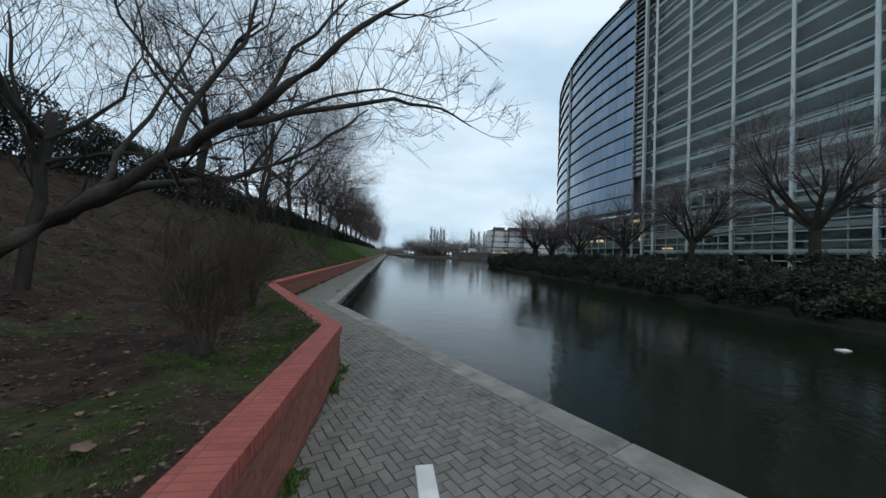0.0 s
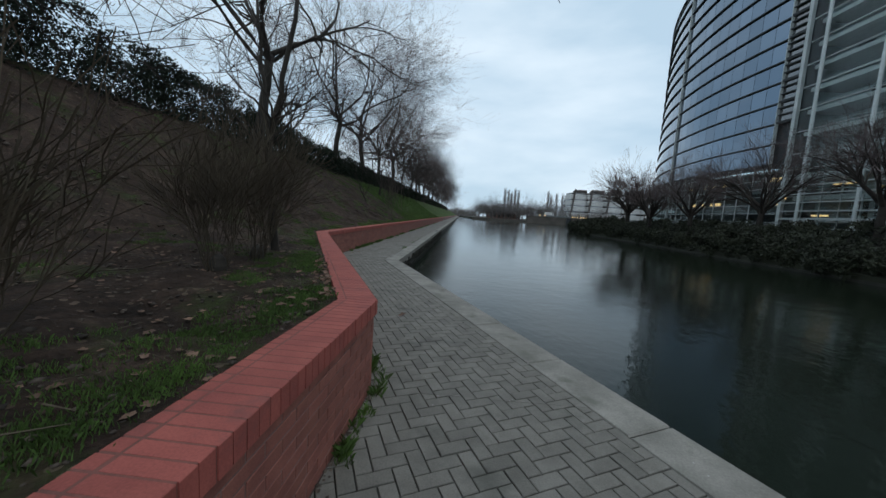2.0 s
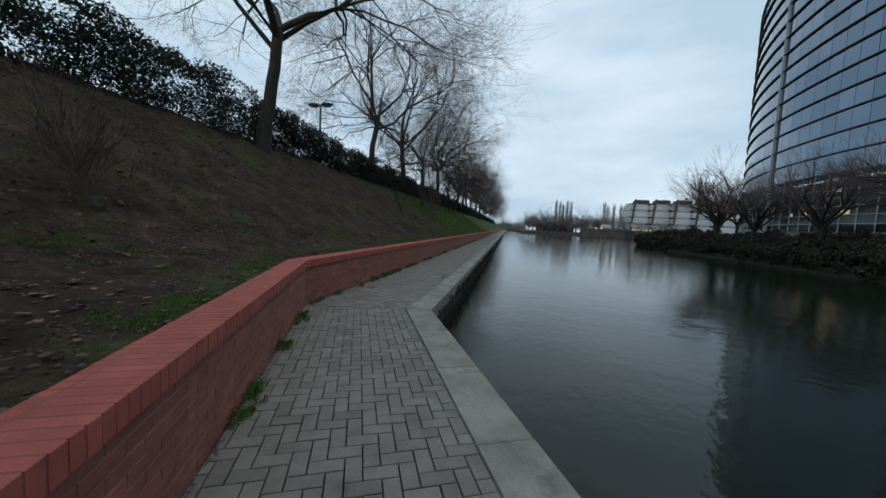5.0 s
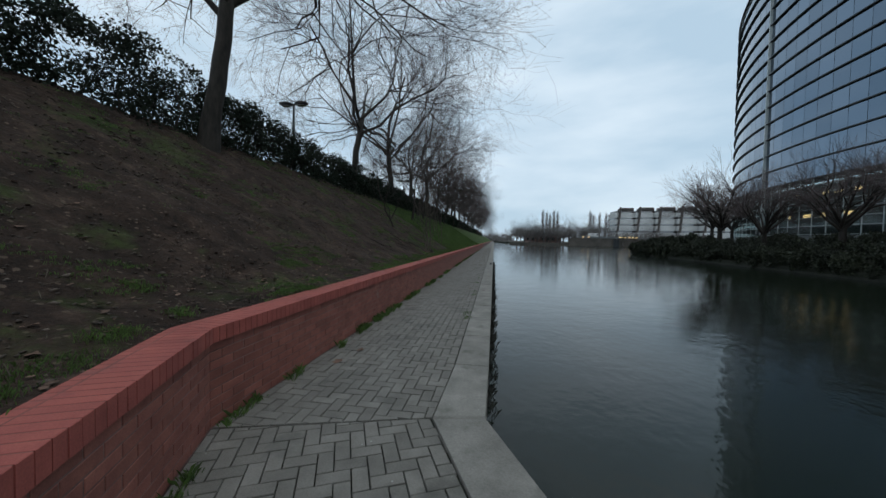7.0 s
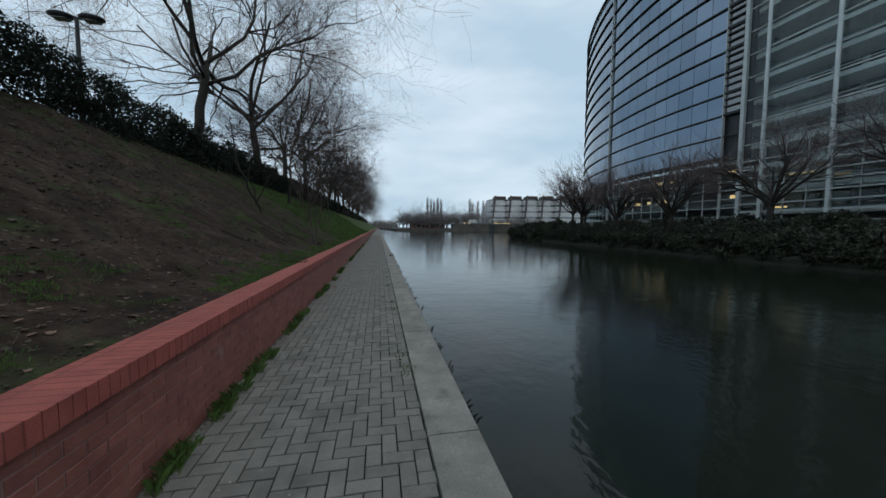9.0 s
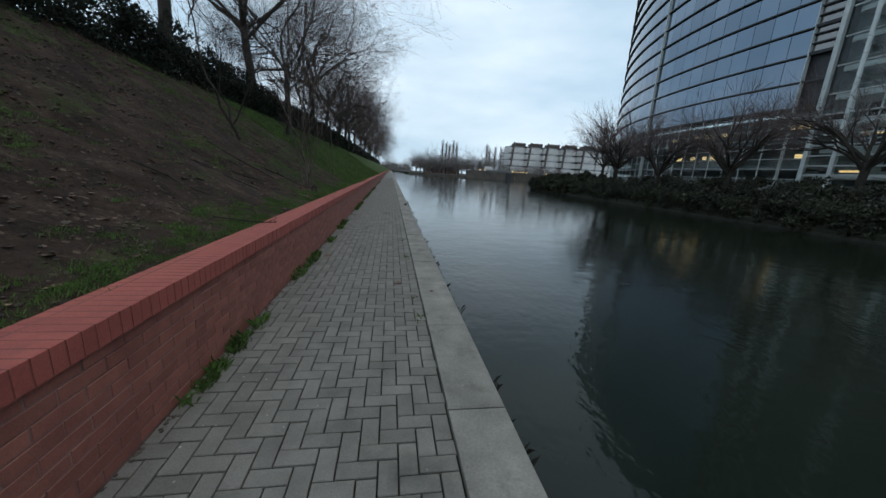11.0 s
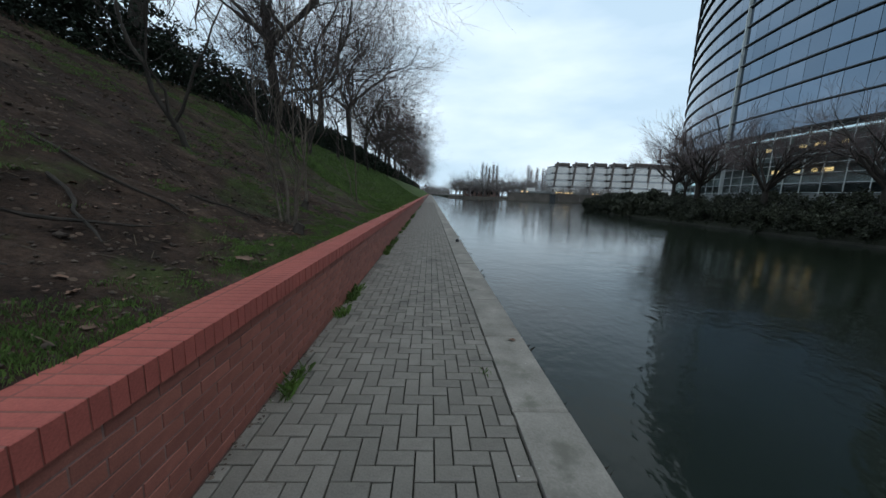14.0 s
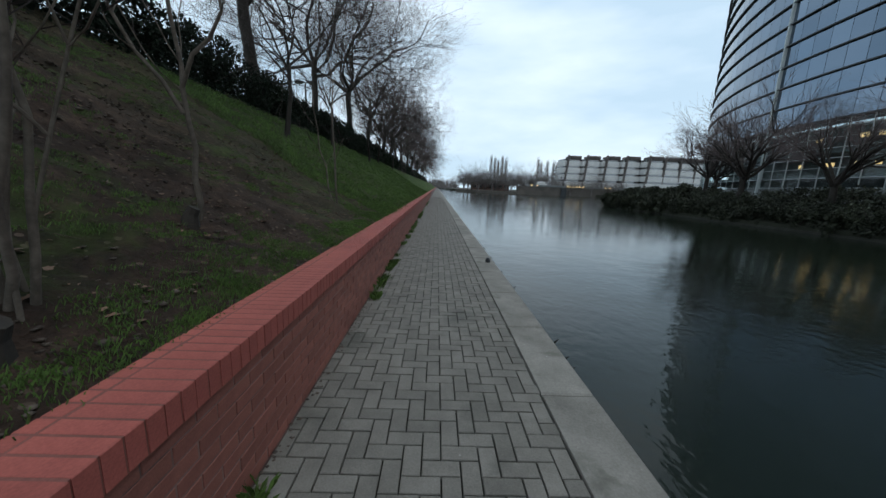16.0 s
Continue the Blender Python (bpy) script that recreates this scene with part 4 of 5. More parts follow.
def build_tower():
    tower = thing("glass_tower", "round blue glass office tower with dark horizontal fins", "building", at=(TC.x, TC.y, 0))
    a0, a1 = radians(188.06), radians(122)
    bay = radians(1.75)
    low = 9.17
    part("core", ringband(TR - 1.6, TR - 0.35, low - 0.3, TOPZ - 0.2, a0, a1, 60), M_DARKST, tower)
    part("lobby_wall", ringband(TR - 4.4, TR - 4.0, 0, low - 0.3, a0, a1, 60), M_CONC, tower)
    part("roof", ringband(8.0, TR + 0.1, TOPZ - 0.2, TOPZ, a0, a1, 60), M_CONC, tower)
    bays = int((a0 - a1) / bay)
    half = TR * math.tan(bay / 2) - 0.022
    me = bpy.data.meshes.new("pane")
    z = FLOOR - 0.06
    me.from_pydata([(0, -half, 0), (0, half, 0), (0, half, z), (0, -half, z), (-0.05, -half, 0), (-0.05, half, 0), (-0.05, half, z), (-0.05, -half, z)], [],
                   [(0, 1, 2, 3), (7, 6, 5, 4), (0, 4, 5, 1), (1, 5, 6, 2), (2, 6, 7, 3), (3, 7, 4, 0)])
    me.materials.append(M_TOWER)
    rng = random.Random(3)
    floors = int((TOPZ - low) / FLOOR)
    for k in range(1, bays):
        a = a0 - bay * (k + 0.5)
        for f in range(floors + 1):
            ob = new("pane", me)
            ob.parent = tower
            ob.matrix_basis = Matrix.Translation((math.cos(a) * TR, math.sin(a) * TR, low + f * FLOOR)) @ Matrix.Rotation(a + rng.gauss(0, 0.003), 4, "Z") @ Matrix.Rotation(rng.gauss(0, 0.0015), 4, "Y")
    for f in range(floors + 2):
        r = ringband(TR - 0.1, TR + 0.24, low + f * FLOOR - 0.12, low + f * FLOOR - 0.01, a0, a1, 80)
        part("fin", r, M_DARKST, tower, "dark horizontal fin")
    # louvred strip between the corner rib and the first pane
    part("louvre_backing", ringband(TR - 0.3, TR - 0.02, 13.6, TOPZ, a0, a0 - bay, 4), M_WINDOW, tower, "dark glazing behind the louvres")
    for i in range(int((TOPZ - 13.7) / (FLOOR / 3))):
        zz = 13.65 + i * FLOOR / 3
        part("louvre", ringband(TR, TR + 0.26, zz, zz + 0.1, a0, a0 - bay, 4), M_DARKST, tower, "short dark louvre")
    # vertical steel ribs
    for a, w in ((a0, 0.16), (a0 - bay, 0.03), (radians(167.2), 0.09)):
        bm = boxed(-0.1, -w, 0, 0.3, w, TOPZ + 0.3, turn=Matrix.Translation((math.cos(a) * TR, math.sin(a) * TR, 0)) @ Matrix.Rotation(a, 4, "Z"))
        part("rib", bm, M_STEEL, tower)
    # low glazed storeys: plinth, rails, mullions and see-through panes
    part("plinth", ringband(TR - 0.3, TR + 0.1, 0, 2.6, a0, a1, 60), M_CONC, tower)
    for zz in (4.0, 6.3, 8.5):
        part("floor_slab", ringband(TR - 4.0, TR - 0.6, zz - 0.25, zz, a0, a1, 60), M_CONC, tower)
    for i in range(7):
        part("rail", ringband(TR - 0.03, TR + 0.05, 2.7 + i * 0.93, 2.755 + i * 0.93, a0, a1, 60), M_STEEL, tower)
    pane = bpy.data.meshes.new("lobby_pane")
    pane.from_pydata([(0, -half, 2.6), (0, half, 2.6), (0, half, 9.0), (0, -half, 9.0), (-0.03, -half, 2.6), (-0.03, half, 2.6), (-0.03, half, 9.0), (-0.03, -half, 9.0)], [],
                     [(0, 1, 2, 3), (7, 6, 5, 4), (0, 4, 5, 1), (1, 5, 6, 2), (2, 6, 7, 3), (3, 7, 4, 0)])
    pane.materials.append(M_ATRIUM)
    for k in range(bays):
        a = a0 - bay * k
        part("mullion", boxed(-0.05, -0.022, 0, 0.05, 0.022, low - 0.15, turn=Matrix.Translation((math.cos(a) * TR, math.sin(a) * TR, 0)) @ Matrix.Rotation(a, 4, "Z")), M_STEEL, tower)
        ob = new("lobby_pane", pane)
        ob.parent = tower
        ob.visible_shadow = False
        a -= bay / 2
        ob.matrix_basis = Matrix.Translation((math.cos(a) * (TR - 0.1), math.sin(a) * (TR - 0.1), 0)) @ Matrix.Rotation(a, 4, "Z")
    for a, zz, w in ((187.6, 4.7, 0.7), (187.8, 5.3, 0.25), (187.5, 7.35, 0.9), (186.3, 7.35, 0.4), (179.5, 4.75, 0.8), (178.2, 4.75, 0.4), (176.6, 4.75, 0.5), (180.2, 7.2, 0.5), (178.4, 7.2, 0.8), (176.8, 7.2, 0.6),
                     (174.6, 4.75, 0.9), (173.0, 7.2, 0.5), (171.5, 4.75, 0.3)):
        part("ceiling_light", ringband(TR - 0.75, TR - 0.6, zz, zz + 0.36, radians(a), radians(a - w), 3), M_LIT, tower, "warm lit ceiling strip")


def ringband(r0, r1, z0, z1, a0, a1, n):
    vs, fs = [], []
    for i in range(n + 1):
        a = a0 + (a1 - a0) * i / n
        for r, z in ((r0, z0), (r1, z0), (r1, z1), (r0, z1)):
            vs.append((math.cos(a) * r, math.sin(a) * r, z))
    for i in range(n):
        for k in range(4):
            q = (k + 1) % 4
            fs.append((4 * i + k, 4 * i + q, 4 * i + 4 + q, 4 * i + 4 + k))
    fs += [(3, 2, 1, 0), (4 * n, 4 * n + 1, 4 * n + 2, 4 * n + 3)]
    return vs, fs


def build_atrium():
    hall = thing("glass_hall", "tall glass-fronted office block with pale steel columns", "building", at=(36.5, 34.2, 0))
    y0, y1, X = -34.0, 0.0, 0.0
    rows = 17
    part("inner_wall", boxed(4.0, y0 - 2, 0, 4.6, y1 + 6, 41), M_INNER, hall)
    part("roof", boxed(-0.3, y0 - 2, 40.6, 30, y1 + 6, 41.2), M_CONC, hall)
    part("end_wall", boxed(0.2, y0 - 2.5, 0, 30, y0 - 2, 41), M_CONC, hall)
    part("plinth", boxed(-0.1, y0, 0, 0.6, y1, 1.7), M_CONC, hall)
    for r in range(1, rows + 1):
        z = 1.0 + r * FLOOR
        part("floor_slab", boxed(0.95, y0, z - 0.3, 4.0, y1, z), M_WHITE, hall)
        part("handrail", boxed(1.5, y0, z + 0.75, 1.56, y1, z + 0.83), M_STEEL, hall)
        part("transom", boxed(-0.06, y0, z - 0.05, 0.1, y1, z + 0.04), M_STEEL, hall)
        part("slab_edge", boxed(0.75, y0, z - 0.36, 0.95, y1, z + 0.04), M_WHITE, hall)
    me = bpy.data.meshes.new("pane")
    w = 1.7
    me.from_pydata([(0, 0.02, 0.06), (0, w - 0.02, 0.06), (0, w - 0.02, FLOOR - 0.08), (0, 0.02, FLOOR - 0.08), (0.03, 0.02, 0.06), (0.03, w - 0.02, 0.06), (0.03, w - 0.02, FLOOR - 0.08), (0.03, 0.02, FLOOR - 0.08)], [],
                   [(3, 2, 1, 0), (4, 5, 6, 7), (0, 1, 5, 4), (1, 2, 6, 5), (2, 3, 7, 6), (3, 0, 4, 7)])
    me.materials.append(M_ATRIUM)
    rng = random.Random(5)
    for c in range(20):
        for r in range(1, 16):
            ob = new("pane", me)
            ob.parent = hall
            ob.visible_shadow = False
            ob.matrix_basis = Matrix.Translation((0, -w * (c + 1), 1.0 + r * FLOOR)) @ Matrix.Rotation(rng.gauss(0, 0.004), 4, "Z")
    win = bpy.data.meshes.new("window")
    win.from_pydata([(-0.04, 0, 0), (-0.04, 1.5, 0), (-0.04, 1.5, 1.35), (-0.04, 0, 1.35), (0, 0, 0), (0, 1.5, 0), (0, 1.5, 1.35), (0, 0, 1.35)], [],
                    [(3, 2, 1, 0), (0, 1, 5, 4), (1, 2, 6, 5), (2, 3, 7, 6), (3, 0, 4, 7)])
    win.materials.append(M_WINDOW)
    for c in range(17):
        for r in range(0, 16):
            if rng.random() < 0.4:
                ob = new("window", win)
                ob.parent = hall
                ob.location = (3.99, -2.0 * (c + 1), 1.5 + r * FLOOR)
    for k in range(8):
        y = -1.9 - 5.1 * k
        co = Soup()
        co.tube([Vector((-0.42, y, 0)), Vector((-0.42, y, 40.6))], [0.15, 0.15], 10)
        smooth(part("column", co.done(), M_STEEL, hall))
        for j in range(3):
            part("mullion", boxed(-0.05, y - 1.7 * j - 0.04, 0, 0.08, y - 1.7 * j + 0.04, 10.0), M_STEEL, hall)
    for i in range(8):
        part("sun_louvre", boxed(-0.5, y0, 2.2 + i * 0.85, -0.1, y1, 2.28 + i * 0.85), M_STEEL, hall)
    for y, z, w2 in ((-1.2, 3.6, 1.5), (-2.8, 6.7, 1.8), (-21.0, 24.6, 0.5), (-9.5, 25.6, 0.3)):
        part("ceiling_light", boxed(1.7, y - w2, z - 0.08, 1.9, y, z + 0.08), M_LIT, hall, "warm lit ceiling strip")


def build_far():
    # stepped white apartment block with dark mansards
    apt = thing("apartment_block", "white stepped apartment block with dark slanted roof bays", "building", at=(62, 178, 0.5))
    apt.scale = (1, 1, 1.15)
    for k in range(8):
        h = 11.5 + (0.8 * k if k < 3 else 2.2)
        y = (3 - k) * 2.4 if k < 4 else -4 + 1.5 * (k - 4)
        x = k * 8.5
        for f in range(4):
            part("storey", boxed(x, y + 0.6 * f, f * 2.9 + 3.2, x + 8.3, y + 12, f * 2.9 + 5.2), M_WHITE, apt)
            part("window_band", boxed(x + 0.2, y + 0.6 * f + 0.5, f * 2.9 + 5.2, x + 8.1, y + 11.5, f * 2.9 + 6.1), M_WINDOW, apt)
        bm = boxed(x + 3, y + 1.5, 14.6, x + 8.5, y + 9, 16.2, bevel=0.3)
        part("roof", bm, M_ROOF, apt)
        bm = boxed(-0.45, -0.4, 0, 0.45, 0.4, 13.8, turn=Matrix.Translation((x, y + 0.2, 2.8)) @ Matrix.Rotation(radians(9), 4, "Y") @ Matrix.Rotation(radians(-7), 4, "X"))
        part("roof_rib", bm, M_ROOF, apt, "dark slanted rib between bays")
        part("ground_storey", boxed(x, y - 0.6, 0, x + 8.4, y + 12, 3.2), M_STONE, apt)
    # quay with lamps; a dark block on its face paints an underpass's shade
    quay = thing("far_quay", "brown stone quay wall with lit lamps across the basin", "wall")
    part("quay_face", boxed(36, 171.5, -2.5, 118, 174, 3.2), M_STONE, quay)
    part("parapet", boxed(40, 171.2, 3.2, 118, 171.7, 4.0), M_CONC, quay)
    part("underpass_shade", boxed(56, 171.0, -0.6, 58.5, 171.6, 3.0), M_DARKST, quay)
    part("low_quay", boxed(8, 172, -2.5, 36, 176, 0.6), M_STONE, quay)
    for i, x in enumerate((58.4, 59.6, 60.8, 62.6, 64.0, 65.6, 42, 44.5, 76, 78)):
        part("lamp", boxed(x, 170.9, 3.5, x + 0.7, 171.2, 3.9), M_LIT, quay, "warm lit lamp")
    van = thing("van", "white van parked on the far quay", "vehicle", at=(47.5, 173.5, 0.5))
    part("body", boxed(-2.2, -1, 3.0, 2.2, 1, 5.0, bevel=0.25), M_WHITE, van)
    part("windscreen", boxed(1.2, -1.02, 4.0, 2.0, -0.98, 4.7), M_WINDOW, van)
    for x in (-1.4, 1.4):
        w = Soup()
        w.tube([Vector((x, -1.05, 3.05)), Vector((x, -0.8, 3.05))], [0.35, 0.35], 12)
        part("wheel", w.done(), M_DARKST, van)
    house = thing("brick_house", "low pinkish house half hidden by trees", "building", at=(26, 190, 0.5))
    part("wall", boxed(-9, 0, 0, 10, 7, 4.2), M_PINK, house)
    part("roof", boxed(-9.5, -0.4, 4.2, 10.5, 7.4, 5.2, bevel=0.4), M_ROOF, house)
    for k in range(7):
        part("window", boxed(-8 + 2.6 * k, -0.05, 1.2, -6.8 + 2.6 * k, 0.05, 2.8), M_WINDOW, house)
    # woods on the promontory
    wood = bare_tree("far_tree", "bare brown tree on the distant promontory", 77, 2.6, 0.3, 8, 4.6, (0, 6, 6, 6), (0, 0), M_FARHAZE, spread=0.72, rise=0.85, up=0.05, thin=0.009)
    spots = [(12 + 2.2 * i, 178 + 4 * (i % 3)) for i in range(20)] + [(60 + 5 * i, 171 + 3 * (i % 2)) for i in range(6)] + [(52, 200), (70, 205), (4, 235), (8, 222), (0, 262), (-4, 300)]
    wood.matrix_basis = pose(12, 180, 0.4)
    for i, (x, y) in enumerate(spots):
        s = 0.95 + 0.12 * (i * 5 % 4)
        if i > 19:
            s *= 0.75
        copy_thing(wood, pose(x, y, 0.4, 0, 0, 77 * i)).scale = (s, s, s * 0.95)
    pop = thing("poplar", "slim upright bare poplar in the distance", "tree", at=(0, 0, 0))
    rng = random.Random(4)
    st, tw = Soup(), Soup()
    st.tube([Vector((0, 0, 0)), Vector((0, 0, 9)), Vector((0, 0, 19))], [0.16, 0.1, 0.02], 5)
    for k in range(420):
        z = rng.uniform(2.5, 16.5)
        a = rng.uniform(0, 6.283)
        r = 0.25 + 0.85 * math.sin(math.pi * (z - 1) / 18.5) * rng.uniform(0.3, 1.0)
        p = Vector((0, 0, z))
        q = p + Vector((math.cos(a) * r, math.sin(a) * r, 1.5))
        tw.tube([p, q, q + Vector((math.cos(a) * 0.15, math.sin(a) * 0.15, rng.uniform(0.6, 1.5)))], [0.024, 0.018, 0.008], 3)
    part("trunk", st.done(), M_FARHAZE, pop)
    part("crown", tw.done(), M_FARHAZE, pop, kind="stuff")
    pop.matrix_basis = pose(27, 196, 0)
    for i, (x, y, s) in enumerate(((29, 196, 0.95), (31, 198, 0.9), (33, 197, 1.0), (35, 197, 0.96), (53, 200, 1.0), (55, 201, 0.9), (58, 200, 0.95), (62, 202, 0.95), (63.5, 202, 0.9))):
        copy_thing(pop, pose(x, y, 0, 0, 0, 40 * i)).scale = (s, s, s)
    # line of the far horizon
    hz = Soup()
    rng = random.Random(12)
    for k in range(900):
        x, y = rng.uniform(-60, 20), rng.uniform(330, 420)
        p = Vector((x, y, 0))
        hz.tube([p, p + Vector((rng.gauss(0, 1), 0, rng.uniform(3, 9)))], [0.35, 0.05], 3)
    tagged(part("far_woods", hz.done(), M_FARHAZE, kind="stuff"), "distant bare woods on the horizon", "trees")


def street_lamp(x, y, z0, top):
    lamp = thing("street_lamp", "dark twin-headed street lamp behind the hedge", "lamp", "street lamps", (x, y, z0))
    h = top - z0
    po = Soup()
    po.tube([Vector((0, 0, -0.2)), Vector((0, 0, h * 0.5)), Vector((0, 0, h))], [0.09, 0.07, 0.05], 10)
    smooth(part("pole", po.done(), M_DARKST, lamp))
    for s in (-1, 1):
        part("arm", boxed(min(0, s * 0.35), -0.03, h - 0.05, max(0, s * 0.35), 0.03, h + 0.02), M_DARKST, lamp)
        bm = bmesh.new()
        bmesh.ops.create_uvsphere(bm, u_segments=14, v_segments=8, radius=0.5)
        bmesh.ops.transform(bm, matrix=Matrix.Translation((s * 0.42, 0, h + 0.02)) @ Matrix.Diagonal((0.72, 0.5, 0.2, 1)), verts=bm.verts)
        head = smooth(part("lamp_head", bm, M_DARKST, lamp, "flat oval lamp head"))
        part("lamp_glass", boxed(s * 0.42 - 0.2, -0.14, h - 0.1, s * 0.42 + 0.2, 0.14, h - 0.07, bevel=0.01), M_WINDOW, head, "dull glass cover")
    return lamp


build_tower()
build_atrium()
build_far()
for x, y in ((-9.7, 18.9), (-10.0, 41.0), (-10.0, 63.0)):
    street_lamp(x, y, 3.9, 8.05)

# ---- small things ----
def maple_leaf(so, p, s, a, rng, curl=0.3):
    """A dry lobed leaf, cupped along its midrib and bent towards the tip."""
    n = 17
    cup, bend, tilt = curl * rng.uniform(0.2, 1.1), curl * rng.uniform(-0.5, 1.2), rng.uniform(-0.25, 0.25)
    ca, sa = math.cos(a), math.sin(a)

    def point(u, v):
        z = cup * v * v / s + bend * u * abs(u) / s * 0.5 + tilt * u
        return (p.x + ca * u - sa * v, p.y + sa * u + ca * v, p.z + z)

    mid, rim = [], []
    for i in range(n):
        t = 6.283 * i / n
        r = s * (0.62 + 0.38 * abs(math.cos(2.5 * t)) ** 0.7) * rng.uniform(0.92, 1.06)
        u, v = r * math.cos(t), 0.86 * r * math.sin(t)
        mid.append(point(u * 0.5, v * 0.5))
        rim.append(point(u, v))
    fs = [(0, 1 + i, 1 + (i + 1) % n) for i in range(n)]
    fs += [(1 + i, 1 + n + i, 1 + n + (i + 1) % n, 1 + (i + 1) % n) for i in range(n)]
    so.add([tuple(p)] + mid + rim, fs)


def build_litter():
    rng = random.Random(21)
    so = Soup()
    for k in range(2600):
        y = rng.uniform(-7, 30)
        x = wall_x(y) - 0.3 - abs(rng.gauss(0, 2.2))
        if x < -7:
            continue
        maple_leaf(so, Vector((x, y, soil_z(x, y) + 0.06 * fbm(x * 0.9, y * 0.9) + 0.012)), rng.uniform(0.01, 0.034), rng.uniform(0, 6), rng, 0.5)
    for k in range(80):
        y = rng.uniform(-1.75, 0.1)
        x = wall_x(y) - 0.31 - abs(rng.gauss(0, 0.085))
        maple_leaf(so, Vector((x, y, soil_z(x, y) + rng.uniform(0.03, 0.1))), rng.uniform(0.016, 0.034), rng.uniform(0, 6), rng, 0.9)
    tagged(part("leaf_litter", so.done(), M_DEAD, kind="stuff"), "dry brown plane leaves scattered on the soil", "leaves")
    for x, y, s, a in ((1.405, 0.58, 0.06, 0.4), (0.96, 0.34, 0.05, 2.0), (-1.3, 13.9, 0.06, 1.0), (-0.2, 12.6, 0.05, 3.0), (-1.15, 7.0, 0.05, 0.2), (-1.25, 6.6, 0.06, 1.2), (0.3, 15.9, 0.04, 2.2), (0.2, 12.3, 0.035, 0.6)):
        one = Soup()
        maple_leaf(one, Vector((0, 0, 0)), s, a, rng, 0.5)
        ob = part("fallen_leaf", one.done(), M_DEAD)
        ob.location = (x, y, 0.008)
        tagged(ob, "dry curled brown leaf lying on the path", "leaf", "leaves on the path")
    for x, y, s in ((0.98, -1.75, 0.036), (0.72, -1.3, 0.034), (-2.25, 16.35, 0.06), (-2.0, 15.6, 0.075), (-2.1, 16.9, 0.05), (0.62, -4.6, 0.06), (0.1, -4.9, 0.055)):
        maple_leaf(so2 := Soup(), Vector((0, 0, 0)), s, rng.uniform(0, 6), rng, 0.7)
        ob = part("fallen_leaf", so2.done(), M_DEAD)
        ob.location = (x, y, soil_z(x, y) + 0.05)
        tagged(ob, "large curled tan leaf lying on the soil", "leaf", "leaves on the soil")
    cl = Soup()
    for k in range(15000):
        y = rng.uniform(-7, 24)
        u = rng.random() ** 1.4 * 5.8
        x = wall_x(y) - 0.3 - u
        r = rng.uniform(0.005, 0.017) * (1 + 0.16 * u) * (2.0 if rng.random() < 0.05 else 1.0)
        p = Vector((x, y, soil_z(x, y) + 0.06 * fbm(x * 0.9, y * 0.9) + 0.25 * r))
        vs = [tuple(p + Vector((r * math.cos(a) * rng.uniform(0.7, 1.4), r * math.sin(a) * rng.uniform(0.7, 1.4), rng.uniform(-0.25, 0.25) * r))) for a in (0, 1.26, 2.51, 3.77, 5.03)]
        top, foot = p + Vector((0.3 * r * rng.gauss(0, 1), 0.3 * r * rng.gauss(0, 1), r * rng.uniform(0.3, 0.7))), p - Vector((0, 0, r * 0.7))
        cl.add(vs + [tuple(top), tuple(foot)], [(q, (q + 1) % 5, 5) for q in range(5)] + [((q + 1) % 5, q, 6) for q in range(5)])
    # dirt swept against the foot of the wall
    for k in range(2600):
        y = rng.uniform(-6, 40)
        if fbm(y * 0.7, 9.1) < -0.12:
            continue
        p = Vector((wall_x(y) + 0.008 + abs(rng.gauss(0, 0.022)), y, 0.004))
        r = rng.uniform(0.004, 0.013)
        vs = [tuple(p + Vector((r * math.cos(a) * rng.uniform(0.7, 1.5), r * math.sin(a) * rng.uniform(0.7, 1.5), 0))) for a in (0, 1.26, 2.51, 3.77, 5.03)]
        cl.add(vs + [tuple(p + Vector((0, 0, r * 0.7)))], [(q, (q + 1) % 5, 5) for q in range(5)])
    tagged(smooth(part("soil_grit", cl.done(), M_CLOD, kind="stuff")), "small brown clods and stones on the soil", "soil")
    tg = Soup()
    for k in range(1800):
        y = rng.uniform(-7, 24)
        x = wall_x(y) - 0.35 - rng.random() * 4.5
        a, L = rng.uniform(0, 6.283), rng.uniform(0.04, 0.17)
        q = Vector((x + math.cos(a) * L, y + math.sin(a) * L, 0))
        tg.tube([Vector((x, y, soil_z(x, y) + 0.03)), Vector((q.x, q.y, soil_z(q.x, q.y) + 0.035))], [0.004, 0.002], 3)
    tagged(part("twig_litter", tg.done(), M_BUSH, kind="stuff"), "thin dead twigs lying on the soil", "twigs")
    gr = Soup()

    def tuft(x, y, z, n, h, w):
        for i in range(n):
            px, py = x + rng.gauss(0, w), y + rng.gauss(0, w)
            a, l = rng.uniform(0, 6.283), h * rng.uniform(0.5, 1.3)
            dx, dy = math.cos(a), math.sin(a)
            t = 0.0016 + 0.03 * h
            gr.add([(px - dy * t, py + dx * t, z - 0.01), (px + dy * t, py - dx * t, z - 0.01), (px + dx * l * 0.35, py + dy * l * 0.35, z + l * 0.75), (px + dx * l * 0.8, py + dy * l * 0.8, z + l)], [(0, 1, 2), (1, 3, 2)])

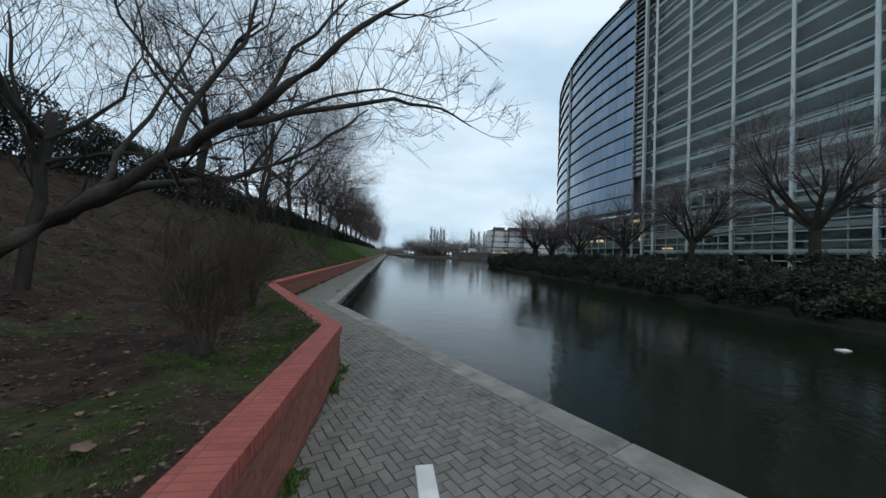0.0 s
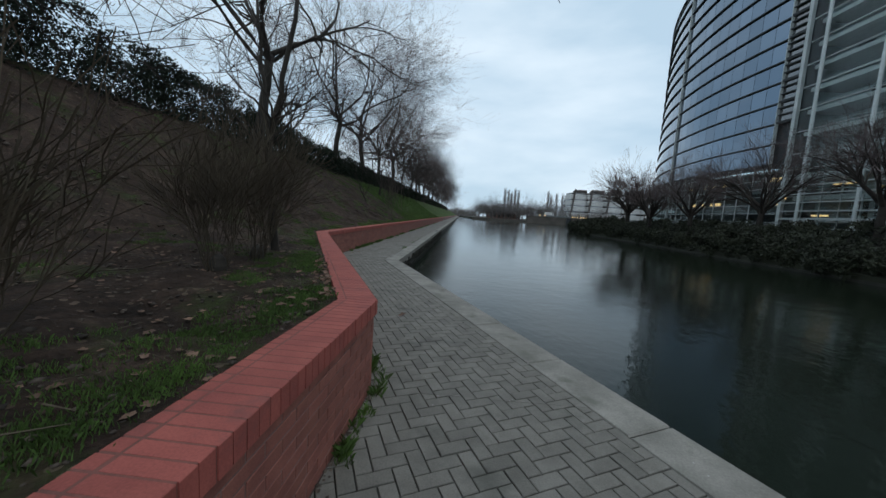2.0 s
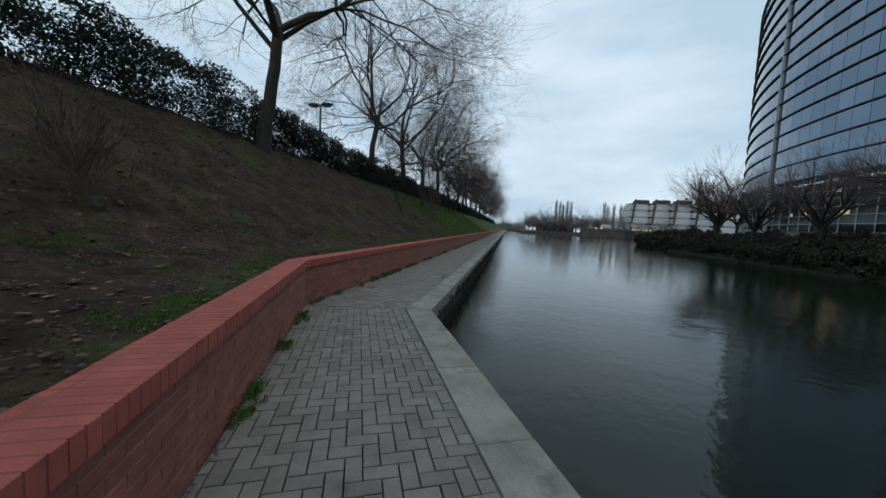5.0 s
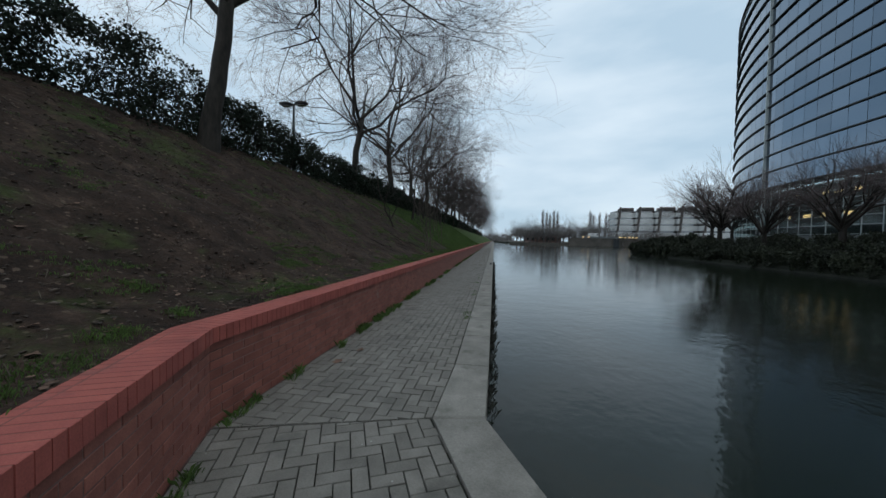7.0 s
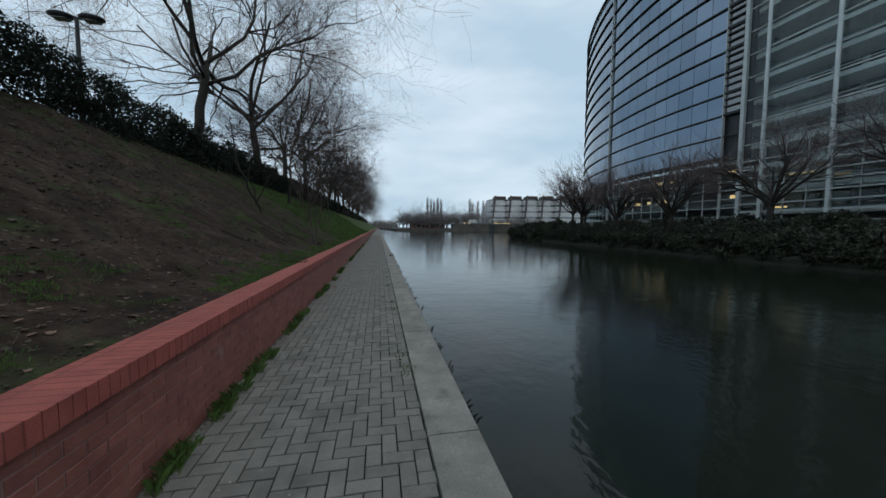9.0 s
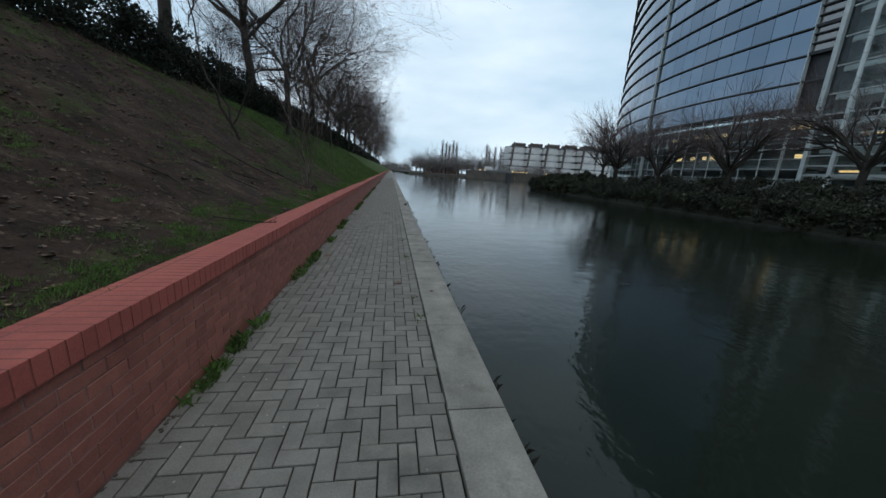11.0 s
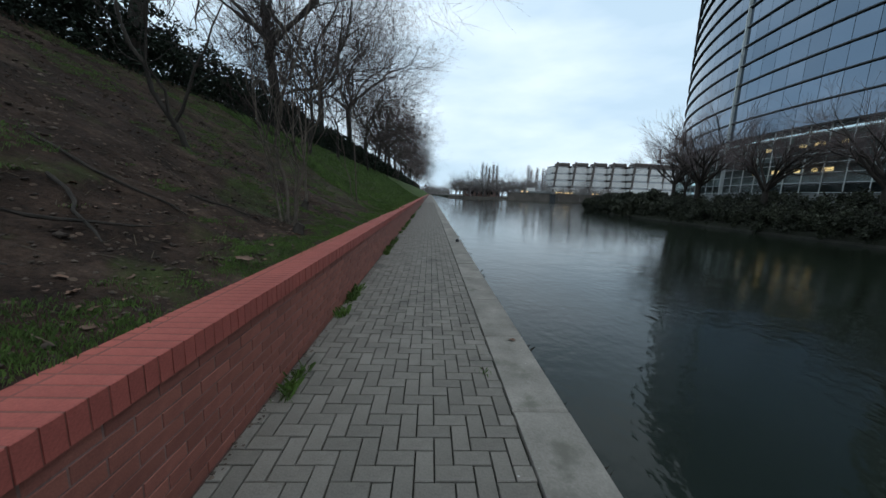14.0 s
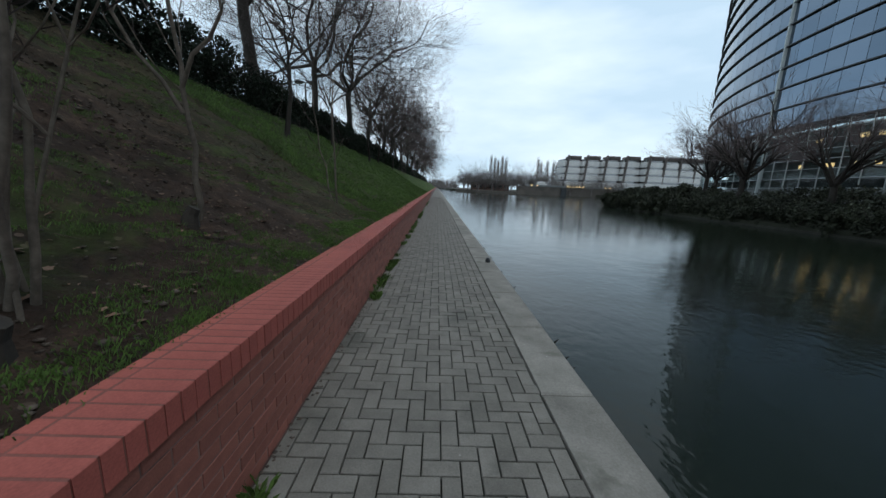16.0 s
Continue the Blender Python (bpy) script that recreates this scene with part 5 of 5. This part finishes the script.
    for k in range(30000):
        y = rng.uniform(-7, 26)
        x = wall_x(y) - (0.4 if y < 6 else 0.3) - 5.6 * rng.random() ** 1.35
        g = 0.8 * fbm(x * 0.9 + 7, y * 0.9) + 0.6 * fbm(x * 3.2, y * 3.2, 4.0) + (0.3 if x > wall_x(y) - 0.6 else 0) + (0.42 if -3.4 < y < 0.2 and x > wall_x(y) - 1.3 else 0) + (0.25 if y > 18 else 0) + (0.3 + 0.5 * fbm(y * 0.9, 6.4) if y > 11 and x > wall_x(y) - 0.75 else 0)
        if g < 0.42:
            continue
        tuft(x, y, soil_z(x, y) + 0.06 * fbm(x * 0.9, y * 0.9) + 0.004, 26, 0.011 + 0.011 * min(1, g), 0.045)
    for k in range(9000):
        y = 24 + 34 * rng.random() ** 1.5
        x = wall_x(y) - 0.3 - rng.uniform(0, 5.4)
        tuft(x, y, soil_z(x, y) + 0.06 * fbm(x * 0.9, y * 0.9) + 0.01, 7, 0.07, 0.08)
    tagged(part("grass", gr.done(), M_GRASS, kind="stuff"), "short green grass and weeds on the soil", "grass")
    gr = Soup()
    for k in range(330):
        y = rng.uniform(-6, 48)
        if fbm(y * 0.9, 3.3) < 0.0:
            continue
        x = wall_x(y) + 0.03 + abs(rng.gauss(0, 0.03))
        for q in range(3):
            tuft(x + abs(rng.gauss(0, 0.02)), y + rng.gauss(0, 0.06), 0.0, 14, 0.06 * rng.uniform(0.4, 1.5), 0.022)
    for y in (8.9, 9.0, 9.1, 9.25, 9.4, 9.5, 13.9, 14.0, 11.5, 11.6, 12.1, 15.3):
        tuft(rng.uniform(-0.05, 0.02), y, 0.0, 14, 0.03, 0.04)
    tagged(part("weeds", gr.done(), M_GRASS, kind="stuff"), "green weeds growing at the foot of the wall", "weeds")
    gr = Soup()
    for k in range(260):
        y = rng.uniform(5.9, 26)
        tuft(0.43 + abs(rng.gauss(0, 0.02)), y, rng.uniform(-0.45, -0.15), 7, 0.09, 0.03)
    tagged(part("moss", gr.done(), M_QUAY, kind="stuff"), "dark moss and roots hanging under the kerb", "moss")
    for k, (x, y, a, l) in enumerate(((-3.3, 14.2, 20, 0.9), (-3.0, 14.8, 60, 0.8), (-3.3, 15.5, -30, 0.9), (-3.9, 15.9, 10, 1.2), (-3.1, 16.6, 40, 0.7), (-2.9, 13.2, 80, 0.6), (-3.2, 12.9, 10, 0.7))):
        st = Soup()
        d = Vector((math.cos(radians(a)), math.sin(radians(a)), 0))
        pts = []
        for i in range(6):
            q = Vector((x, y, 0)) + d * l * i / 5 + Vector((rng.gauss(0, 0.03), rng.gauss(0, 0.03), 0))
            pts.append(Vector((q.x, q.y, soil_z(q.x, q.y) + 0.05)))
        st.tube(pts, [0.014, 0.014, 0.013, 0.011, 0.009, 0.005], 6)
        tagged(part("fallen_branch", st.done(), M_BARK), "dead bare branch lying on the soil", "branch", "fallen branches")
    st = Soup()
    main = [Vector(p) for p in ((-1.69, 12.70, 0.750), (-1.62, 12.54, 0.750), (-1.69, 12.49, 0.755), (-1.78, 12.43, 0.760), (-1.92, 12.41, 0.780), (-2.06, 12.37, 0.800), (-2.15, 12.27, 0.830))]
    st.tube(main, [0.004, 0.005, 0.006, 0.007, 0.008, 0.009, 0.009], 6)
    for i, d in ((2, (0.05, 0.16, 0.04)), (3, (0.02, -0.2, 0.05)), (4, (-0.02, 0.22, 0.06))):
        st.tube([main[i], main[i] + Vector(d) * 0.5 + Vector((0.01, 0.02, 0)), main[i] + Vector(d)], [0.005, 0.004, 0.002], 5)
    tagged(part("fallen_branch", st.done(), M_BARK), "thin forked dead branch lying across the coping", "branch", "fallen branches")
    sl = thing("marker_slab", "pale concrete marker slab set in the paving", "slab", at=(2.56, -4.03, 0))
    part("block", boxed(-0.08, -0.3, -0.06, 0.08, 0.3, 0.012, bevel=0.008), M_WHITE, sl)
    fl = Soup()
    fl.prism([(-0.2, -0.09), (0.18, -0.1), (0.24, 0.06), (-0.12, 0.12)], -0.05, 0.04, 0.04, 0.02)
    ob = part("floating_debris", fl.done(), M_WHITE)
    ob.location = (15.4, 1.2, WATER_Z)
    tagged(ob, "pale scrap floating on the canal water", "debris")
    bl = Soup()
    bl.tube([Vector((0, 0, 0)), Vector((0, 0, 0.05)), Vector((0, 0, 0.09))], [0.05, 0.05, 0.03], 10)
    ob = part("mooring_ring", bl.done(), M_DARKST)
    ob.location = (0.3, 22.5, 0.0)
    tagged(ob, "rusty dark iron mooring bolt on the kerb", "bolt")


build_litter()

# ---- pieces of wall, coping and paving ----
build_wall_bricks()
build_coping()
build_pavers()
